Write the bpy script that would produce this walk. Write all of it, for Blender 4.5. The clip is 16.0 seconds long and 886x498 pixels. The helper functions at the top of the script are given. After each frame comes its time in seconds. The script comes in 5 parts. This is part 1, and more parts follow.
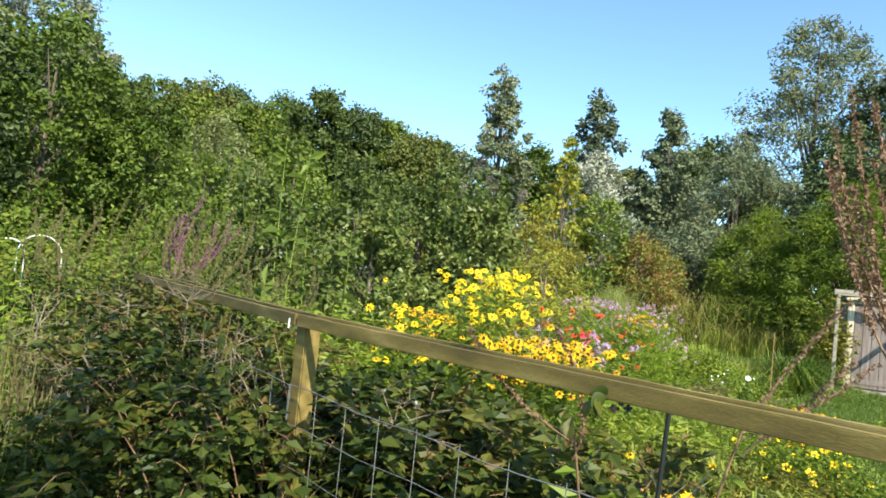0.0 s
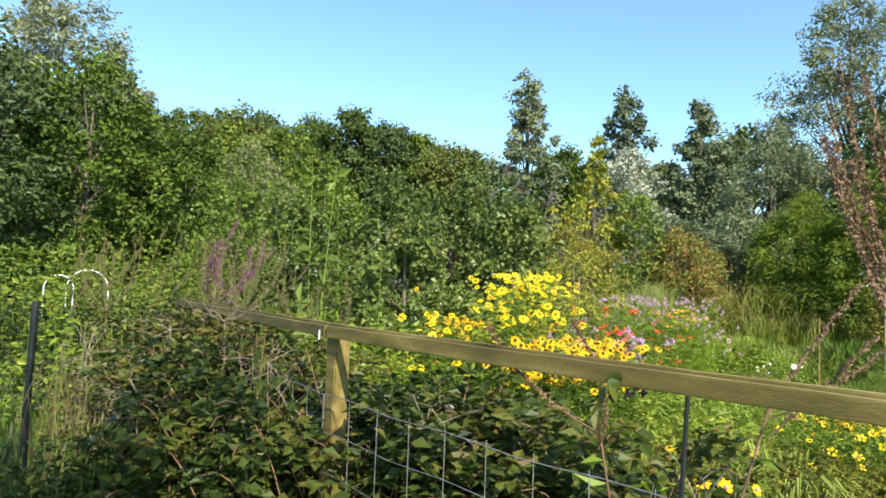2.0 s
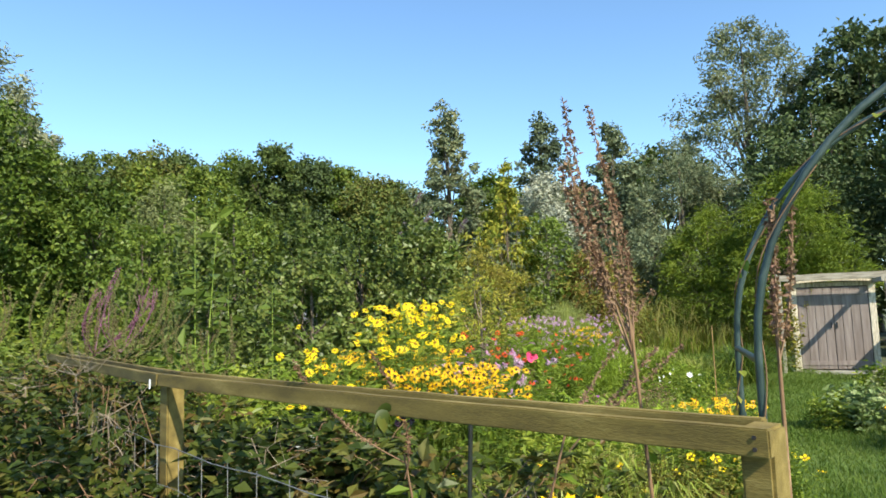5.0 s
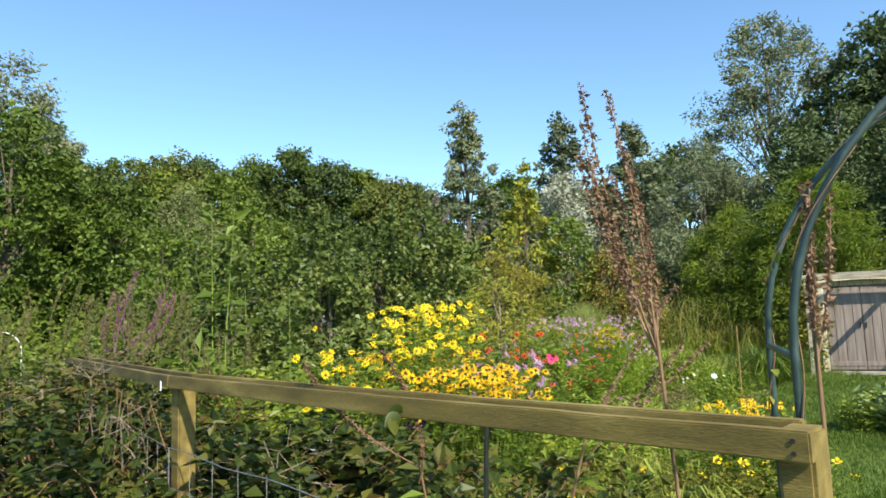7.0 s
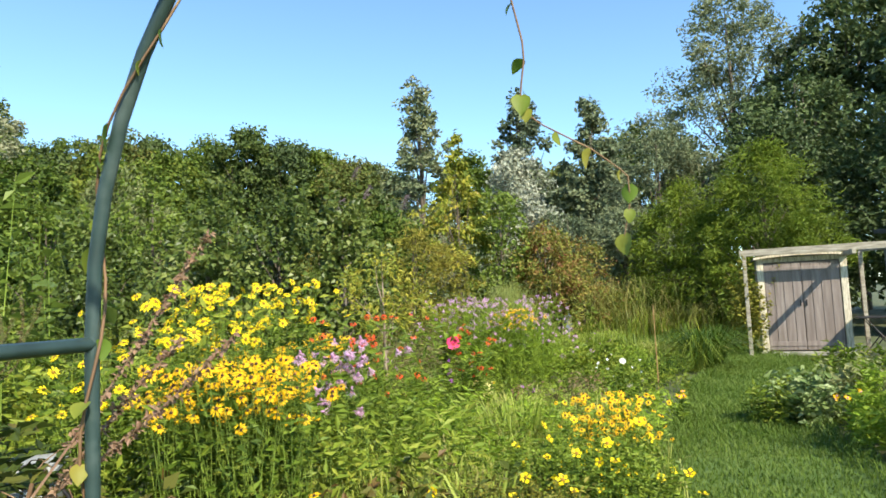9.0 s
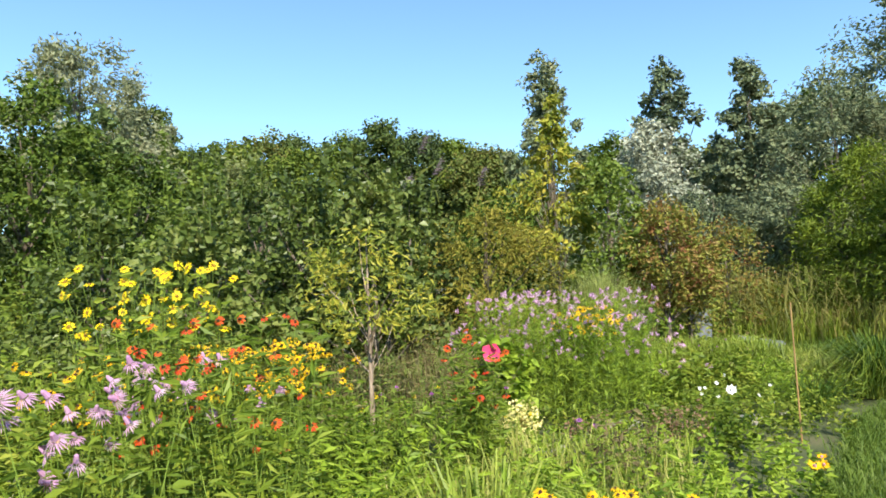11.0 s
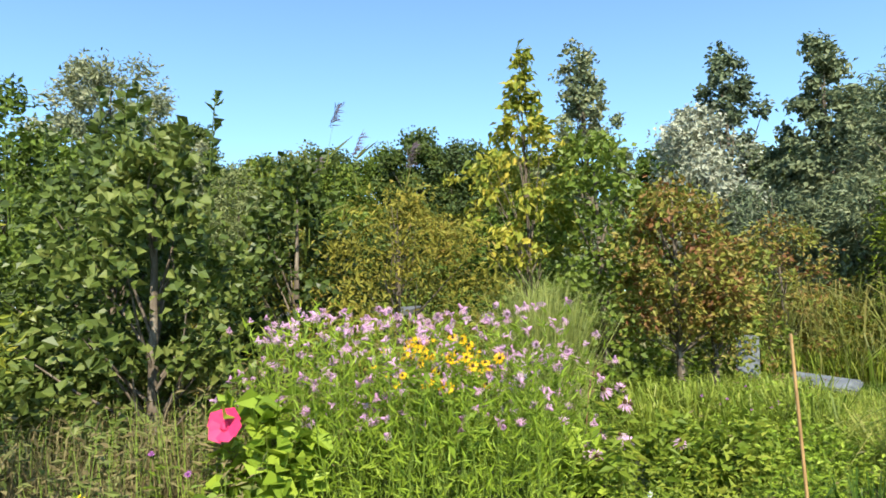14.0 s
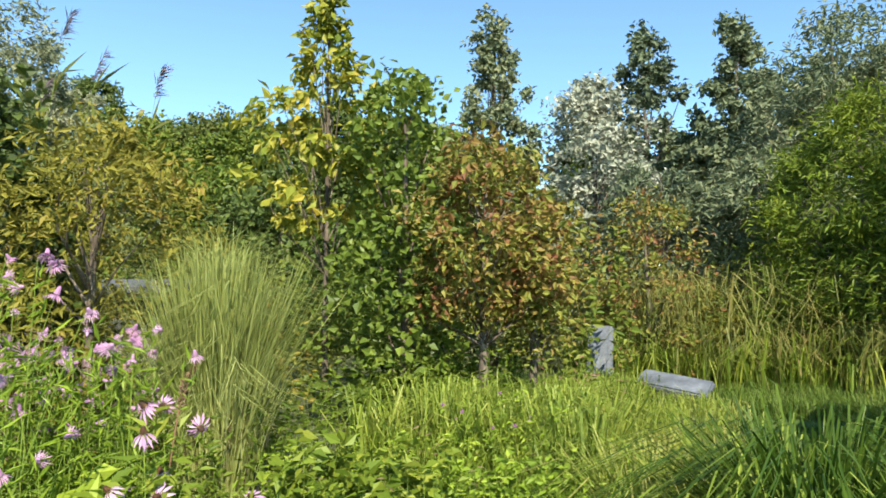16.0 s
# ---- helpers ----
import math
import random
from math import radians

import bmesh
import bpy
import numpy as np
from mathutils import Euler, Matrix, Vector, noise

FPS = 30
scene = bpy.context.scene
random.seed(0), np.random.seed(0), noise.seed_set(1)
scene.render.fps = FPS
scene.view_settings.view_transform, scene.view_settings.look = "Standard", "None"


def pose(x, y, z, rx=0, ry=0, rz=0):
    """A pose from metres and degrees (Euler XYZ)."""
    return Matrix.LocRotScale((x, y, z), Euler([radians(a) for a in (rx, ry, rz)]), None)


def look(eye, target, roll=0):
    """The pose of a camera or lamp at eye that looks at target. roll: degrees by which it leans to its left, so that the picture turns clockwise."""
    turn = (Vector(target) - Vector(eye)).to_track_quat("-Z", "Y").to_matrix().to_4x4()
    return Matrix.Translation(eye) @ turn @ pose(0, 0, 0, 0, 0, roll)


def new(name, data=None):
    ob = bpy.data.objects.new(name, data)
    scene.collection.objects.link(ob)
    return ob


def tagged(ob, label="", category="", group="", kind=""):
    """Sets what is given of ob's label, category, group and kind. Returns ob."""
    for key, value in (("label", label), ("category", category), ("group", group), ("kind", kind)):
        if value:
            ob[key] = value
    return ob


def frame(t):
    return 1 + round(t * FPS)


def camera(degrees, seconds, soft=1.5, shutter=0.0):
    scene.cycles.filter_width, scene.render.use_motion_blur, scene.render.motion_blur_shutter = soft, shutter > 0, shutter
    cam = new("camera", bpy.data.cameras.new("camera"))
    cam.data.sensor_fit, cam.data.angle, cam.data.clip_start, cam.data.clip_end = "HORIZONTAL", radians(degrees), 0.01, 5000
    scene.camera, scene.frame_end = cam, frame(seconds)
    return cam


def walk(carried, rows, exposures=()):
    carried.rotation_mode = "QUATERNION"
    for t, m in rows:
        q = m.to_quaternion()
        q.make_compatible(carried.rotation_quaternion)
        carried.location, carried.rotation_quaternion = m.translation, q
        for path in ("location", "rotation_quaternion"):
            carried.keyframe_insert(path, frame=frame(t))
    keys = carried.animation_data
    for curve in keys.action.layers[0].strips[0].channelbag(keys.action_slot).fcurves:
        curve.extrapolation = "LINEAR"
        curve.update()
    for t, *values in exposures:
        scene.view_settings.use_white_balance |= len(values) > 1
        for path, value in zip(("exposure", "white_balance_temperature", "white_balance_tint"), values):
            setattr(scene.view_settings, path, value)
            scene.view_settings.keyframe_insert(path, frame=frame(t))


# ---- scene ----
cam = camera(67.8, 16.0, soft=1.7)
METRES, EYE, TILT, LEAN, TURN = 8.0, 1.5, 0.0, 0.0, 0.0
PATH = [
    (0, (-0.441, -0.364, 1.419), (-0.683, 1.619, 1.512), 5.9),
    (0.5, (-0.334, -0.421, 1.408), (-0.684, 1.544, 1.537), 6.1),
    (1, (-0.281, -0.433, 1.413), (-0.659, 1.527, 1.545), 3.7),
    (1.5, (-0.323, -0.418, 1.406), (-0.7, 1.542, 1.541), 1.8),
    (2, (-0.36, -0.424, 1.398), (-0.712, 1.541, 1.514), 2.1),
    (2.5, (-0.361, -0.439, 1.409), (-0.687, 1.532, 1.511), 1.8),
    (3, (-0.351, -0.428, 1.426), (-0.672, 1.543, 1.543), 1.3),
    (3.5, (-0.209, -0.396, 1.418), (-0.448, 1.585, 1.559), -1.2),
    (4, (0.085, -0.426, 1.418), (-0.072, 1.562, 1.58), -1.8),
    (6.5, (0.105, -0.361, 1.417), (-0.078, 1.617, 1.656), -1.8),
    (7, (0.112, -0.331, 1.404), (-0.104, 1.646, 1.618), -2.1),
    (7.5, (0.259, -0.29, 1.36), (0.127, 1.698, 1.531), -2.6),
    (8, (0.445, -0.12, 1.335), (0.4, 1.875, 1.472), -2.2),
    (8.3, (0.735, 0.203, 1.359), (0.765, 2.196, 1.526), 0.7),
    (8.5, (0.954, 0.312, 1.336), (1.108, 2.297, 1.524), -0.2),
    (8.7, (1.087, 0.492, 1.322), (1.264, 2.475, 1.515), -2.6),
    (9, (1.183, 0.758, 1.338), (1.029, 2.745, 1.498), -2.7),
    (9.2, (1.248, 0.92, 1.302), (0.911, 2.884, 1.464), -6.5),
    (11.3, (2.26, 3.706, 1.276), (1.577, 5.579, 1.44), -2.5),
    (11.5, (2.293, 3.945, 1.277), (1.549, 5.794, 1.439), -3.1),
    (12, (2.386, 4.598, 1.259), (1.45, 6.356, 1.447), -3.0),
    (12.5, (2.516, 5.263, 1.226), (1.709, 7.081, 1.437), -2.3),
    (13, (2.572, 5.848, 1.224), (1.632, 7.601, 1.434), -1.5),
    (13.5, (2.866, 6.427, 1.238), (2.221, 8.306, 1.466), 0.3),
    (14, (3.072, 6.877, 1.24), (2.247, 8.683, 1.477), -2.3),
    (14.5, (3.462, 7.336, 1.253), (2.731, 9.186, 1.458), -2.1),
    (15, (3.837, 7.839, 1.243), (3.216, 9.73, 1.447), -3.5),
    (15.5, (3.914, 8.541, 1.172), (3.143, 10.376, 1.365), -2.6),
    (16, (4.159, 9.126, 1.184), (3.476, 10.997, 1.362), -0.2),
]
walk(cam, [(t, look(eye, target, roll)) for t, eye, target, roll in PATH],
     [(0, 1.02), (3, 1.0), (4, 0.9), (6.5, 0.75), (7.5, 0.78), (8.5, 0.95), (9.2, 0.92), (11.5, 0.92), (16, 0.95)])

# ---- world, sun ----
SUN_AZ, SUN_EL = 145.0, 40.0          # degrees clockwise from +y, and above the horizon
world = bpy.data.worlds.new("sky")
scene.world = world
world.use_nodes = True
wn = world.node_tree
sky = wn.nodes.new("ShaderNodeTexSky")
sky.sky_type, sky.sun_disc = "NISHITA", False
sky.sun_elevation, sky.sun_rotation = radians(SUN_EL), radians(SUN_AZ)
sky.air_density, sky.dust_density, sky.ozone_density = 1.0, 0.2, 1.2
tint = wn.nodes.new("ShaderNodeMix")
tint.data_type, tint.blend_type = "RGBA", "MULTIPLY"
tint.inputs[0].default_value = 1.0
tint.inputs[7].default_value = (0.78, 0.97, 1.06, 1)
wn.links.new(sky.outputs[0], tint.inputs[6])
wn.links.new(tint.outputs[2], wn.nodes["Background"].inputs[0])
wn.nodes["Background"].inputs[1].default_value = 0.145
sun_data = bpy.data.lights.new("sun", "SUN")
sun_data.energy, sun_data.angle, sun_data.color = 5.0, radians(0.6), (1.0, 0.935, 0.78)
sun = new("sun", sun_data)
sd = Vector((math.sin(radians(SUN_AZ)) * math.cos(radians(SUN_EL)), math.cos(radians(SUN_AZ)) * math.cos(radians(SUN_EL)), math.sin(radians(SUN_EL))))
sun.matrix_world = look(sd * 60, (0, 0, 0))


# ---- materials ----
def nodes_of(name):
    m = bpy.data.materials.new(name)
    m.use_nodes = True
    return m, m.node_tree.nodes, m.node_tree.links, m.node_tree.nodes["Principled BSDF"]


def ramp(n, stops):
    r = n.new("ShaderNodeValToRGB")
    el = r.color_ramp.elements
    while len(el) < len(stops):
        el.new(0.5)
    for e, (p, c) in zip(el, stops):
        e.position, e.color = p, (*c, 1)
    return r


def leaf_mat(name, cols, trans=0.3, rough=0.5, patch=1.2, spec=0.22):
    """Leaves: each its own shade, with broader patches of lighter and darker growth, light passing through."""
    m, n, l, b = nodes_of(name)
    geo, tc, ns = n.new("ShaderNodeNewGeometry"), n.new("ShaderNodeTexCoord"), n.new("ShaderNodeTexNoise")
    ns.inputs["Scale"].default_value, ns.inputs["Detail"].default_value = patch, 3
    l.new(tc.outputs["Object"], ns.inputs["Vector"])
    mix = n.new("ShaderNodeMath")
    mix.operation = "MULTIPLY_ADD"
    l.new(geo.outputs["Random Per Island"], mix.inputs[0])
    mix.inputs[1].default_value = 0.62
    sc = n.new("ShaderNodeMath")
    sc.operation = "MULTIPLY_ADD"
    l.new(ns.outputs["Fac"], sc.inputs[0])
    sc.inputs[1].default_value, sc.inputs[2].default_value = 1.1, -0.36
    oi, ob = n.new("ShaderNodeObjectInfo"), n.new("ShaderNodeMath")
    ob.operation = "MULTIPLY_ADD"
    l.new(oi.outputs["Random"], ob.inputs[0])
    ob.inputs[1].default_value = 0.5
    off = n.new("ShaderNodeMath")
    off.inputs[1].default_value = -0.25
    l.new(sc.outputs[0], off.inputs[0])
    l.new(off.outputs[0], ob.inputs[2])
    l.new(ob.outputs[0], mix.inputs[2])
    k = len(cols)
    r = ramp(n, [(i / max(1, k - 1), c) for i, c in enumerate(cols)])
    l.new(mix.outputs[0], r.inputs[0])
    l.new(r.outputs[0], b.inputs["Base Color"])
    b.inputs["Roughness"].default_value = rough
    b.inputs["Specular IOR Level"].default_value = spec
    tr, ad = n.new("ShaderNodeBsdfTranslucent"), n.new("ShaderNodeMixShader")
    l.new(r.outputs[0], tr.inputs[0])
    ad.inputs[0].default_value = trans
    l.new(b.outputs[0], ad.inputs[1])
    l.new(tr.outputs[0], ad.inputs[2])
    l.new(ad.outputs[0], n["Material Output"].inputs[0])
    return m


def rough_mat(name, a, b_, c, scale=4.0, stretch=(1, 1, 1), rough=0.8, bump=0.3, metal=0.0, fine=40.0):
    """A worn surface: broad stains from a noise, grain from a finer one, with relief."""
    m, n, l, b = nodes_of(name)
    tc, mp = n.new("ShaderNodeTexCoord"), n.new("ShaderNodeMapping")
    mp.inputs["Scale"].default_value = stretch
    l.new(tc.outputs["Object"], mp.inputs[0])
    n1, n2 = n.new("ShaderNodeTexNoise"), n.new("ShaderNodeTexNoise")
    n1.inputs["Scale"].default_value, n1.inputs["Detail"].default_value = scale, 6
    n2.inputs["Scale"].default_value, n2.inputs["Detail"].default_value = fine, 4
    for q in (n1, n2):
        l.new(mp.outputs[0], q.inputs["Vector"])
    oi = n.new("ShaderNodeObjectInfo")
    add = n.new("ShaderNodeMath")
    add.operation = "MULTIPLY_ADD"
    l.new(n2.outputs["Fac"], add.inputs[0])
    add.inputs[1].default_value = 0.36
    l.new(n1.outputs["Fac"], add.inputs[2])
    add2 = n.new("ShaderNodeMath")
    add2.operation = "MULTIPLY_ADD"
    l.new(oi.outputs["Random"], add2.inputs[0])
    add2.inputs[1].default_value = 0.12
    l.new(add.outputs[0], add2.inputs[2])
    r = ramp(n, [(0.5, a), (0.78, b_), (1.0, c)])
    l.new(add2.outputs[0], r.inputs[0])
    l.new(r.outputs[0], b.inputs["Base Color"])
    b.inputs["Roughness"].default_value, b.inputs["Metallic"].default_value = rough, metal
    bp = n.new("ShaderNodeBump")
    bp.inputs["Strength"].default_value, bp.inputs["Distance"].default_value = bump, 0.01
    l.new(add.outputs[0], bp.inputs["Height"])
    l.new(bp.outputs[0], b.inputs["Normal"])
    return m


M = {
    "soil": rough_mat("soil_and_low_growth", (0.035, 0.045, 0.014), (0.07, 0.085, 0.025), (0.14, 0.12, 0.06), 1.5, rough=0.95, bump=0.8),
    "lawn": rough_mat("mown_grass", (0.05, 0.09, 0.013), (0.085, 0.14, 0.019), (0.135, 0.18, 0.037), 1.2, rough=0.9, bump=0.9, fine=90),
    "blade": leaf_mat("grass_blades", [(0.068, 0.122, 0.015), (0.11, 0.172, 0.022), (0.17, 0.225, 0.047)], 0.35, 0.55),
    "wood": rough_mat("weathered_green_timber", (0.085, 0.06, 0.012), (0.175, 0.125, 0.027), (0.28, 0.21, 0.065), 2.2, (2.0, 9, 9), 0.85, 0.35),
    "shed": rough_mat("greyed_brown_boards", (0.15, 0.115, 0.095), (0.22, 0.175, 0.15), (0.29, 0.24, 0.21), 2.0, (10, 10, 0.8), 0.85, 0.35),
    "cream": rough_mat("peeling_cream_paint", (0.3, 0.25, 0.17), (0.62, 0.54, 0.4), (0.74, 0.68, 0.55), 6.0, (6, 6, 1), 0.8, 0.3),
    "beam": rough_mat("pale_weathered_beam", (0.2, 0.17, 0.12), (0.34, 0.3, 0.23), (0.45, 0.41, 0.33), 4.0, (1, 8, 8), 0.9, 0.4),
    "felt": rough_mat("roofing_felt", (0.05, 0.05, 0.05), (0.1, 0.1, 0.1), (0.2, 0.2, 0.19), 3.0, rough=0.9),
    "grey": rough_mat("grey_rendered_board", (0.25, 0.25, 0.24), (0.36, 0.36, 0.35), (0.45, 0.45, 0.44), 3.0, rough=0.8),
    "tube": rough_mat("green_coated_steel_tube", (0.012, 0.022, 0.02), (0.026, 0.048, 0.043), (0.075, 0.1, 0.09), 9.0, rough=0.42, bump=0.1),
    "wire": rough_mat("galvanised_wire", (0.12, 0.12, 0.115), (0.23, 0.23, 0.22), (0.32, 0.3, 0.28), 30.0, rough=0.5, metal=0.5),
    "black": rough_mat("black_plastic", (0.008, 0.009, 0.009), (0.015, 0.017, 0.016), (0.03, 0.03, 0.03), 8.0, rough=0.4, bump=0.05),
    "iron": rough_mat("dark_iron", (0.02, 0.02, 0.022), (0.035, 0.033, 0.035), (0.09, 0.06, 0.04), 12.0, rough=0.55, metal=0.6),
    "slate": rough_mat("blue_grey_slate", (0.07, 0.078, 0.09), (0.125, 0.138, 0.155), (0.2, 0.215, 0.24), 5.0, rough=0.75),
    "white": rough_mat("dirty_white_plastic", (0.2, 0.2, 0.18), (0.36, 0.36, 0.33), (0.5, 0.5, 0.47), 3.0, rough=0.6, bump=0.1),
    "tag": rough_mat("white_card", (0.7, 0.7, 0.7), (0.8, 0.8, 0.8), (0.85, 0.85, 0.85), 3.0, rough=0.7, bump=0.02),
    "greenpaint": rough_mat("green_paint", (0.03, 0.16, 0.09), (0.05, 0.24, 0.14), (0.1, 0.32, 0.2), 4.0, rough=0.5, bump=0.1),
    # near-black colour standing in for shade inside the hut
    "dark": rough_mat("hut_shade_black", (0.012, 0.012, 0.012), (0.02, 0.02, 0.02), (0.035, 0.033, 0.03), 3.0, rough=0.9),
    "bark": rough_mat("grey_brown_bark", (0.06, 0.045, 0.03), (0.13, 0.1, 0.07), (0.24, 0.2, 0.15), 6.0, (3, 3, 0.7), 0.9, 0.8),
    "palebark": rough_mat("pale_flaking_bark", (0.13, 0.09, 0.06), (0.27, 0.2, 0.14), (0.45, 0.36, 0.27), 8.0, (3, 3, 1), 0.9, 0.8),
    "stalk": rough_mat("dry_red_brown_stalk", (0.1, 0.055, 0.028), (0.19, 0.105, 0.05), (0.3, 0.19, 0.1), 8.0, (4, 4, 1), 0.75, 0.3),
    "greenstem": rough_mat("green_stem", (0.1, 0.16, 0.015), (0.17, 0.24, 0.025), (0.26, 0.32, 0.045), 6.0, (4, 4, 1), 0.85, 0.2),
    "twig": rough_mat("dead_twig", (0.1, 0.075, 0.05), (0.2, 0.16, 0.11), (0.33, 0.28, 0.21), 8.0, (4, 4, 1), 0.9, 0.4),
    "stone": rough_mat("paving_stone", (0.16, 0.15, 0.12), (0.27, 0.25, 0.2), (0.38, 0.36, 0.3), 4.0, rough=0.9, bump=0.5),
    # leaves
    "far": leaf_mat("broadleaf_tree", [(0.037, 0.0659, 0.00745), (0.0706, 0.112, 0.013), (0.118, 0.164, 0.0205), (0.185, 0.21, 0.0298)], 0.22, 0.55, 0.25),
    # dark leaves, paled in colour for the haze over the far trees
    "fardark": leaf_mat("hazed_dark_broadleaf_tree", [(0.0486, 0.0721, 0.0253), (0.081, 0.117, 0.0345), (0.13, 0.17, 0.0517)], 0.2, 0.55, 0.25),
    "farolive": leaf_mat("olive_broadleaf_tree", [(0.045, 0.07, 0.016), (0.08, 0.115, 0.024), (0.125, 0.16, 0.034), (0.16, 0.15, 0.035)], 0.22, 0.55, 0.22),
    # leaf colours lightened and greyed to carry the haze of distance
    "farblue": leaf_mat("hazed_alder_tree", [(0.075, 0.098, 0.055), (0.125, 0.158, 0.08), (0.19, 0.222, 0.11), (0.24, 0.235, 0.115)], 0.2, 0.5, 0.4),
    "willow": leaf_mat("grey_willow", [(0.103, 0.127, 0.0418), (0.191, 0.215, 0.0745), (0.35, 0.355, 0.159)], 0.25, 0.5, 0.4),
    "silver": leaf_mat("silver_poplar", [(0.11, 0.133, 0.0755), (0.235, 0.254, 0.173), (0.455, 0.458, 0.345)], 0.2, 0.5, 0.9),
    "feather": leaf_mat("feathery_bright_shrub", [(0.0804, 0.121, 0.0112), (0.146, 0.202, 0.0186), (0.248, 0.292, 0.0326)], 0.3, 0.55, 0.5),
    "alder": leaf_mat("glossy_alder_leaves", [(0.0396, 0.0618, 0.0122), (0.0679, 0.0992, 0.0174), (0.1131, 0.154, 0.0278), (0.2036, 0.2288, 0.0566)], 0.3, 0.45, 0.9, 0.35),
    "yellowleaf": leaf_mat("yellowing_leaves", [(0.12, 0.17, 0.02), (0.26, 0.28, 0.035), (0.42, 0.37, 0.05), (0.45, 0.3, 0.045)], 0.35, 0.5, 1.5),
    "redleaf": leaf_mat("bronze_autumn_leaves", [(0.072, 0.102, 0.0216), (0.132, 0.162, 0.03), (0.24, 0.246, 0.042), (0.276, 0.21, 0.048), (0.204, 0.102, 0.036), (0.18, 0.06, 0.03)], 0.3, 0.55, 1.6),
    # bramble greens and browns, held dark to include the shade by the fence
    "bramble": leaf_mat("shade_darkened_bramble_leaves", [(0.015, 0.026, 0.005), (0.032, 0.05, 0.009), (0.066, 0.09, 0.015), (0.115, 0.115, 0.022), (0.14, 0.085, 0.026)], 0.28, 0.45, 1.5),
    "herb": leaf_mat("border_foliage", [(0.0563, 0.0951, 0.00931), (0.113, 0.172, 0.0168), (0.193, 0.253, 0.0279), (0.305, 0.33, 0.0466)], 0.33, 0.5, 1.3),
    "lime": leaf_mat("lime_green_foliage", [(0.1325, 0.2088, 0.021), (0.2533, 0.353, 0.0326), (0.4113, 0.4961, 0.0641)], 0.38, 0.5, 1.5),
    "dry": leaf_mat("dry_brown_growth", [(0.09, 0.07, 0.03), (0.16, 0.125, 0.055), (0.24, 0.2, 0.09), (0.13, 0.16, 0.04), (0.17, 0.2, 0.05)], 0.25, 0.8, 1.5),
    "olive": leaf_mat("olive_tangle", [(0.0877, 0.0887, 0.0139), (0.175, 0.165, 0.0233), (0.277, 0.253, 0.0372), (0.293, 0.178, 0.0466)], 0.3, 0.6, 1.2),
    "reed": leaf_mat("reed_blades", [(0.0745, 0.104, 0.021), (0.149, 0.176, 0.0376), (0.249, 0.249, 0.067), (0.336, 0.249, 0.0918)], 0.3, 0.5, 0.9),
    "pond": leaf_mat("pond_margin_blades", [(0.113, 0.1582, 0.0226), (0.2147, 0.2825, 0.0362), (0.339, 0.3955, 0.0678), (0.4068, 0.3729, 0.113)], 0.38, 0.45, 0.9),
    "miscan": leaf_mat("pale_ornamental_grass", [(0.242, 0.275, 0.0715), (0.374, 0.407, 0.121), (0.528, 0.55, 0.209)], 0.35, 0.5, 1.5),
    # dark green sedge, its colours lowered further to stand for shade
    "sedge": leaf_mat("shade_darkened_sedge", [(0.0252, 0.0559, 0.0056), (0.0505, 0.096, 0.01), (0.1013, 0.1522, 0.0167)], 0.3, 0.4, 1.0),
    "fern": leaf_mat("bracken_fern", [(0.117, 0.178, 0.0186), (0.205, 0.266, 0.0279), (0.293, 0.304, 0.0466)], 0.35, 0.55, 3),
    "varieg": leaf_mat("cream_variegated_leaves", [(0.11, 0.17, 0.045), (0.27, 0.33, 0.13), (0.6, 0.58, 0.33)], 0.25, 0.5, 4),
    "seed": leaf_mat("rust_seed_spikes", [(0.115, 0.06, 0.035), (0.2, 0.115, 0.068), (0.31, 0.2, 0.12), (0.24, 0.135, 0.1)], 0.2, 0.8, 4),
    "vineleaf": leaf_mat("bindweed_leaves", [(0.0548, 0.121, 0.0167), (0.131, 0.204, 0.0251), (0.262, 0.265, 0.0419), (0.329, 0.192, 0.0335)], 0.4, 0.5, 5),
    "pale": leaf_mat("cream_button_flowers", [(0.438, 0.431, 0.112), (0.731, 0.658, 0.261), (0.906, 0.76, 0.391)], 0.2, 0.7, 5),
    "cream_willow": leaf_mat("pale_cream_willow", [(0.111, 0.132, 0.0551), (0.246, 0.261, 0.135), (0.467, 0.453, 0.306)], 0.25, 0.5, 0.25),
    "plume": leaf_mat("reed_plume", [(0.16, 0.11, 0.12), (0.26, 0.19, 0.21), (0.38, 0.3, 0.32)], 0.3, 0.7, 3),
    "fadedpurple": leaf_mat("faded_purple_spikes", [(0.12, 0.053, 0.0588), (0.204, 0.0848, 0.127), (0.312, 0.138, 0.216), (0.192, 0.106, 0.0588)], 0.2, 0.8, 3),
    "tallleaf": leaf_mat("tall_weed_leaves", [(0.07, 0.11, 0.016), (0.13, 0.185, 0.026), (0.21, 0.265, 0.04)], 0.35, 0.45, 1.0, 0.3),
    "cane": rough_mat("bamboo_cane", (0.2, 0.11, 0.04), (0.36, 0.21, 0.08), (0.48, 0.31, 0.14), 8.0, (4, 4, 1), 0.55, 0.15),
    # petals
    "yel": leaf_mat("lemon_yellow_petals", [(0.74, 0.506, 0.0048), (0.84, 0.607, 0.0072), (0.88, 0.681, 0.012)], 0.25, 0.55, 4),
    "gold": leaf_mat("golden_petals", [(0.74, 0.37, 0.004), (0.83, 0.47, 0.006), (0.88, 0.56, 0.01)], 0.25, 0.55, 4),
    "redp": leaf_mat("orange_red_petals", [(0.4, 0.03, 0.012), (0.6, 0.055, 0.012), (0.72, 0.12, 0.015)], 0.25, 0.55, 4),
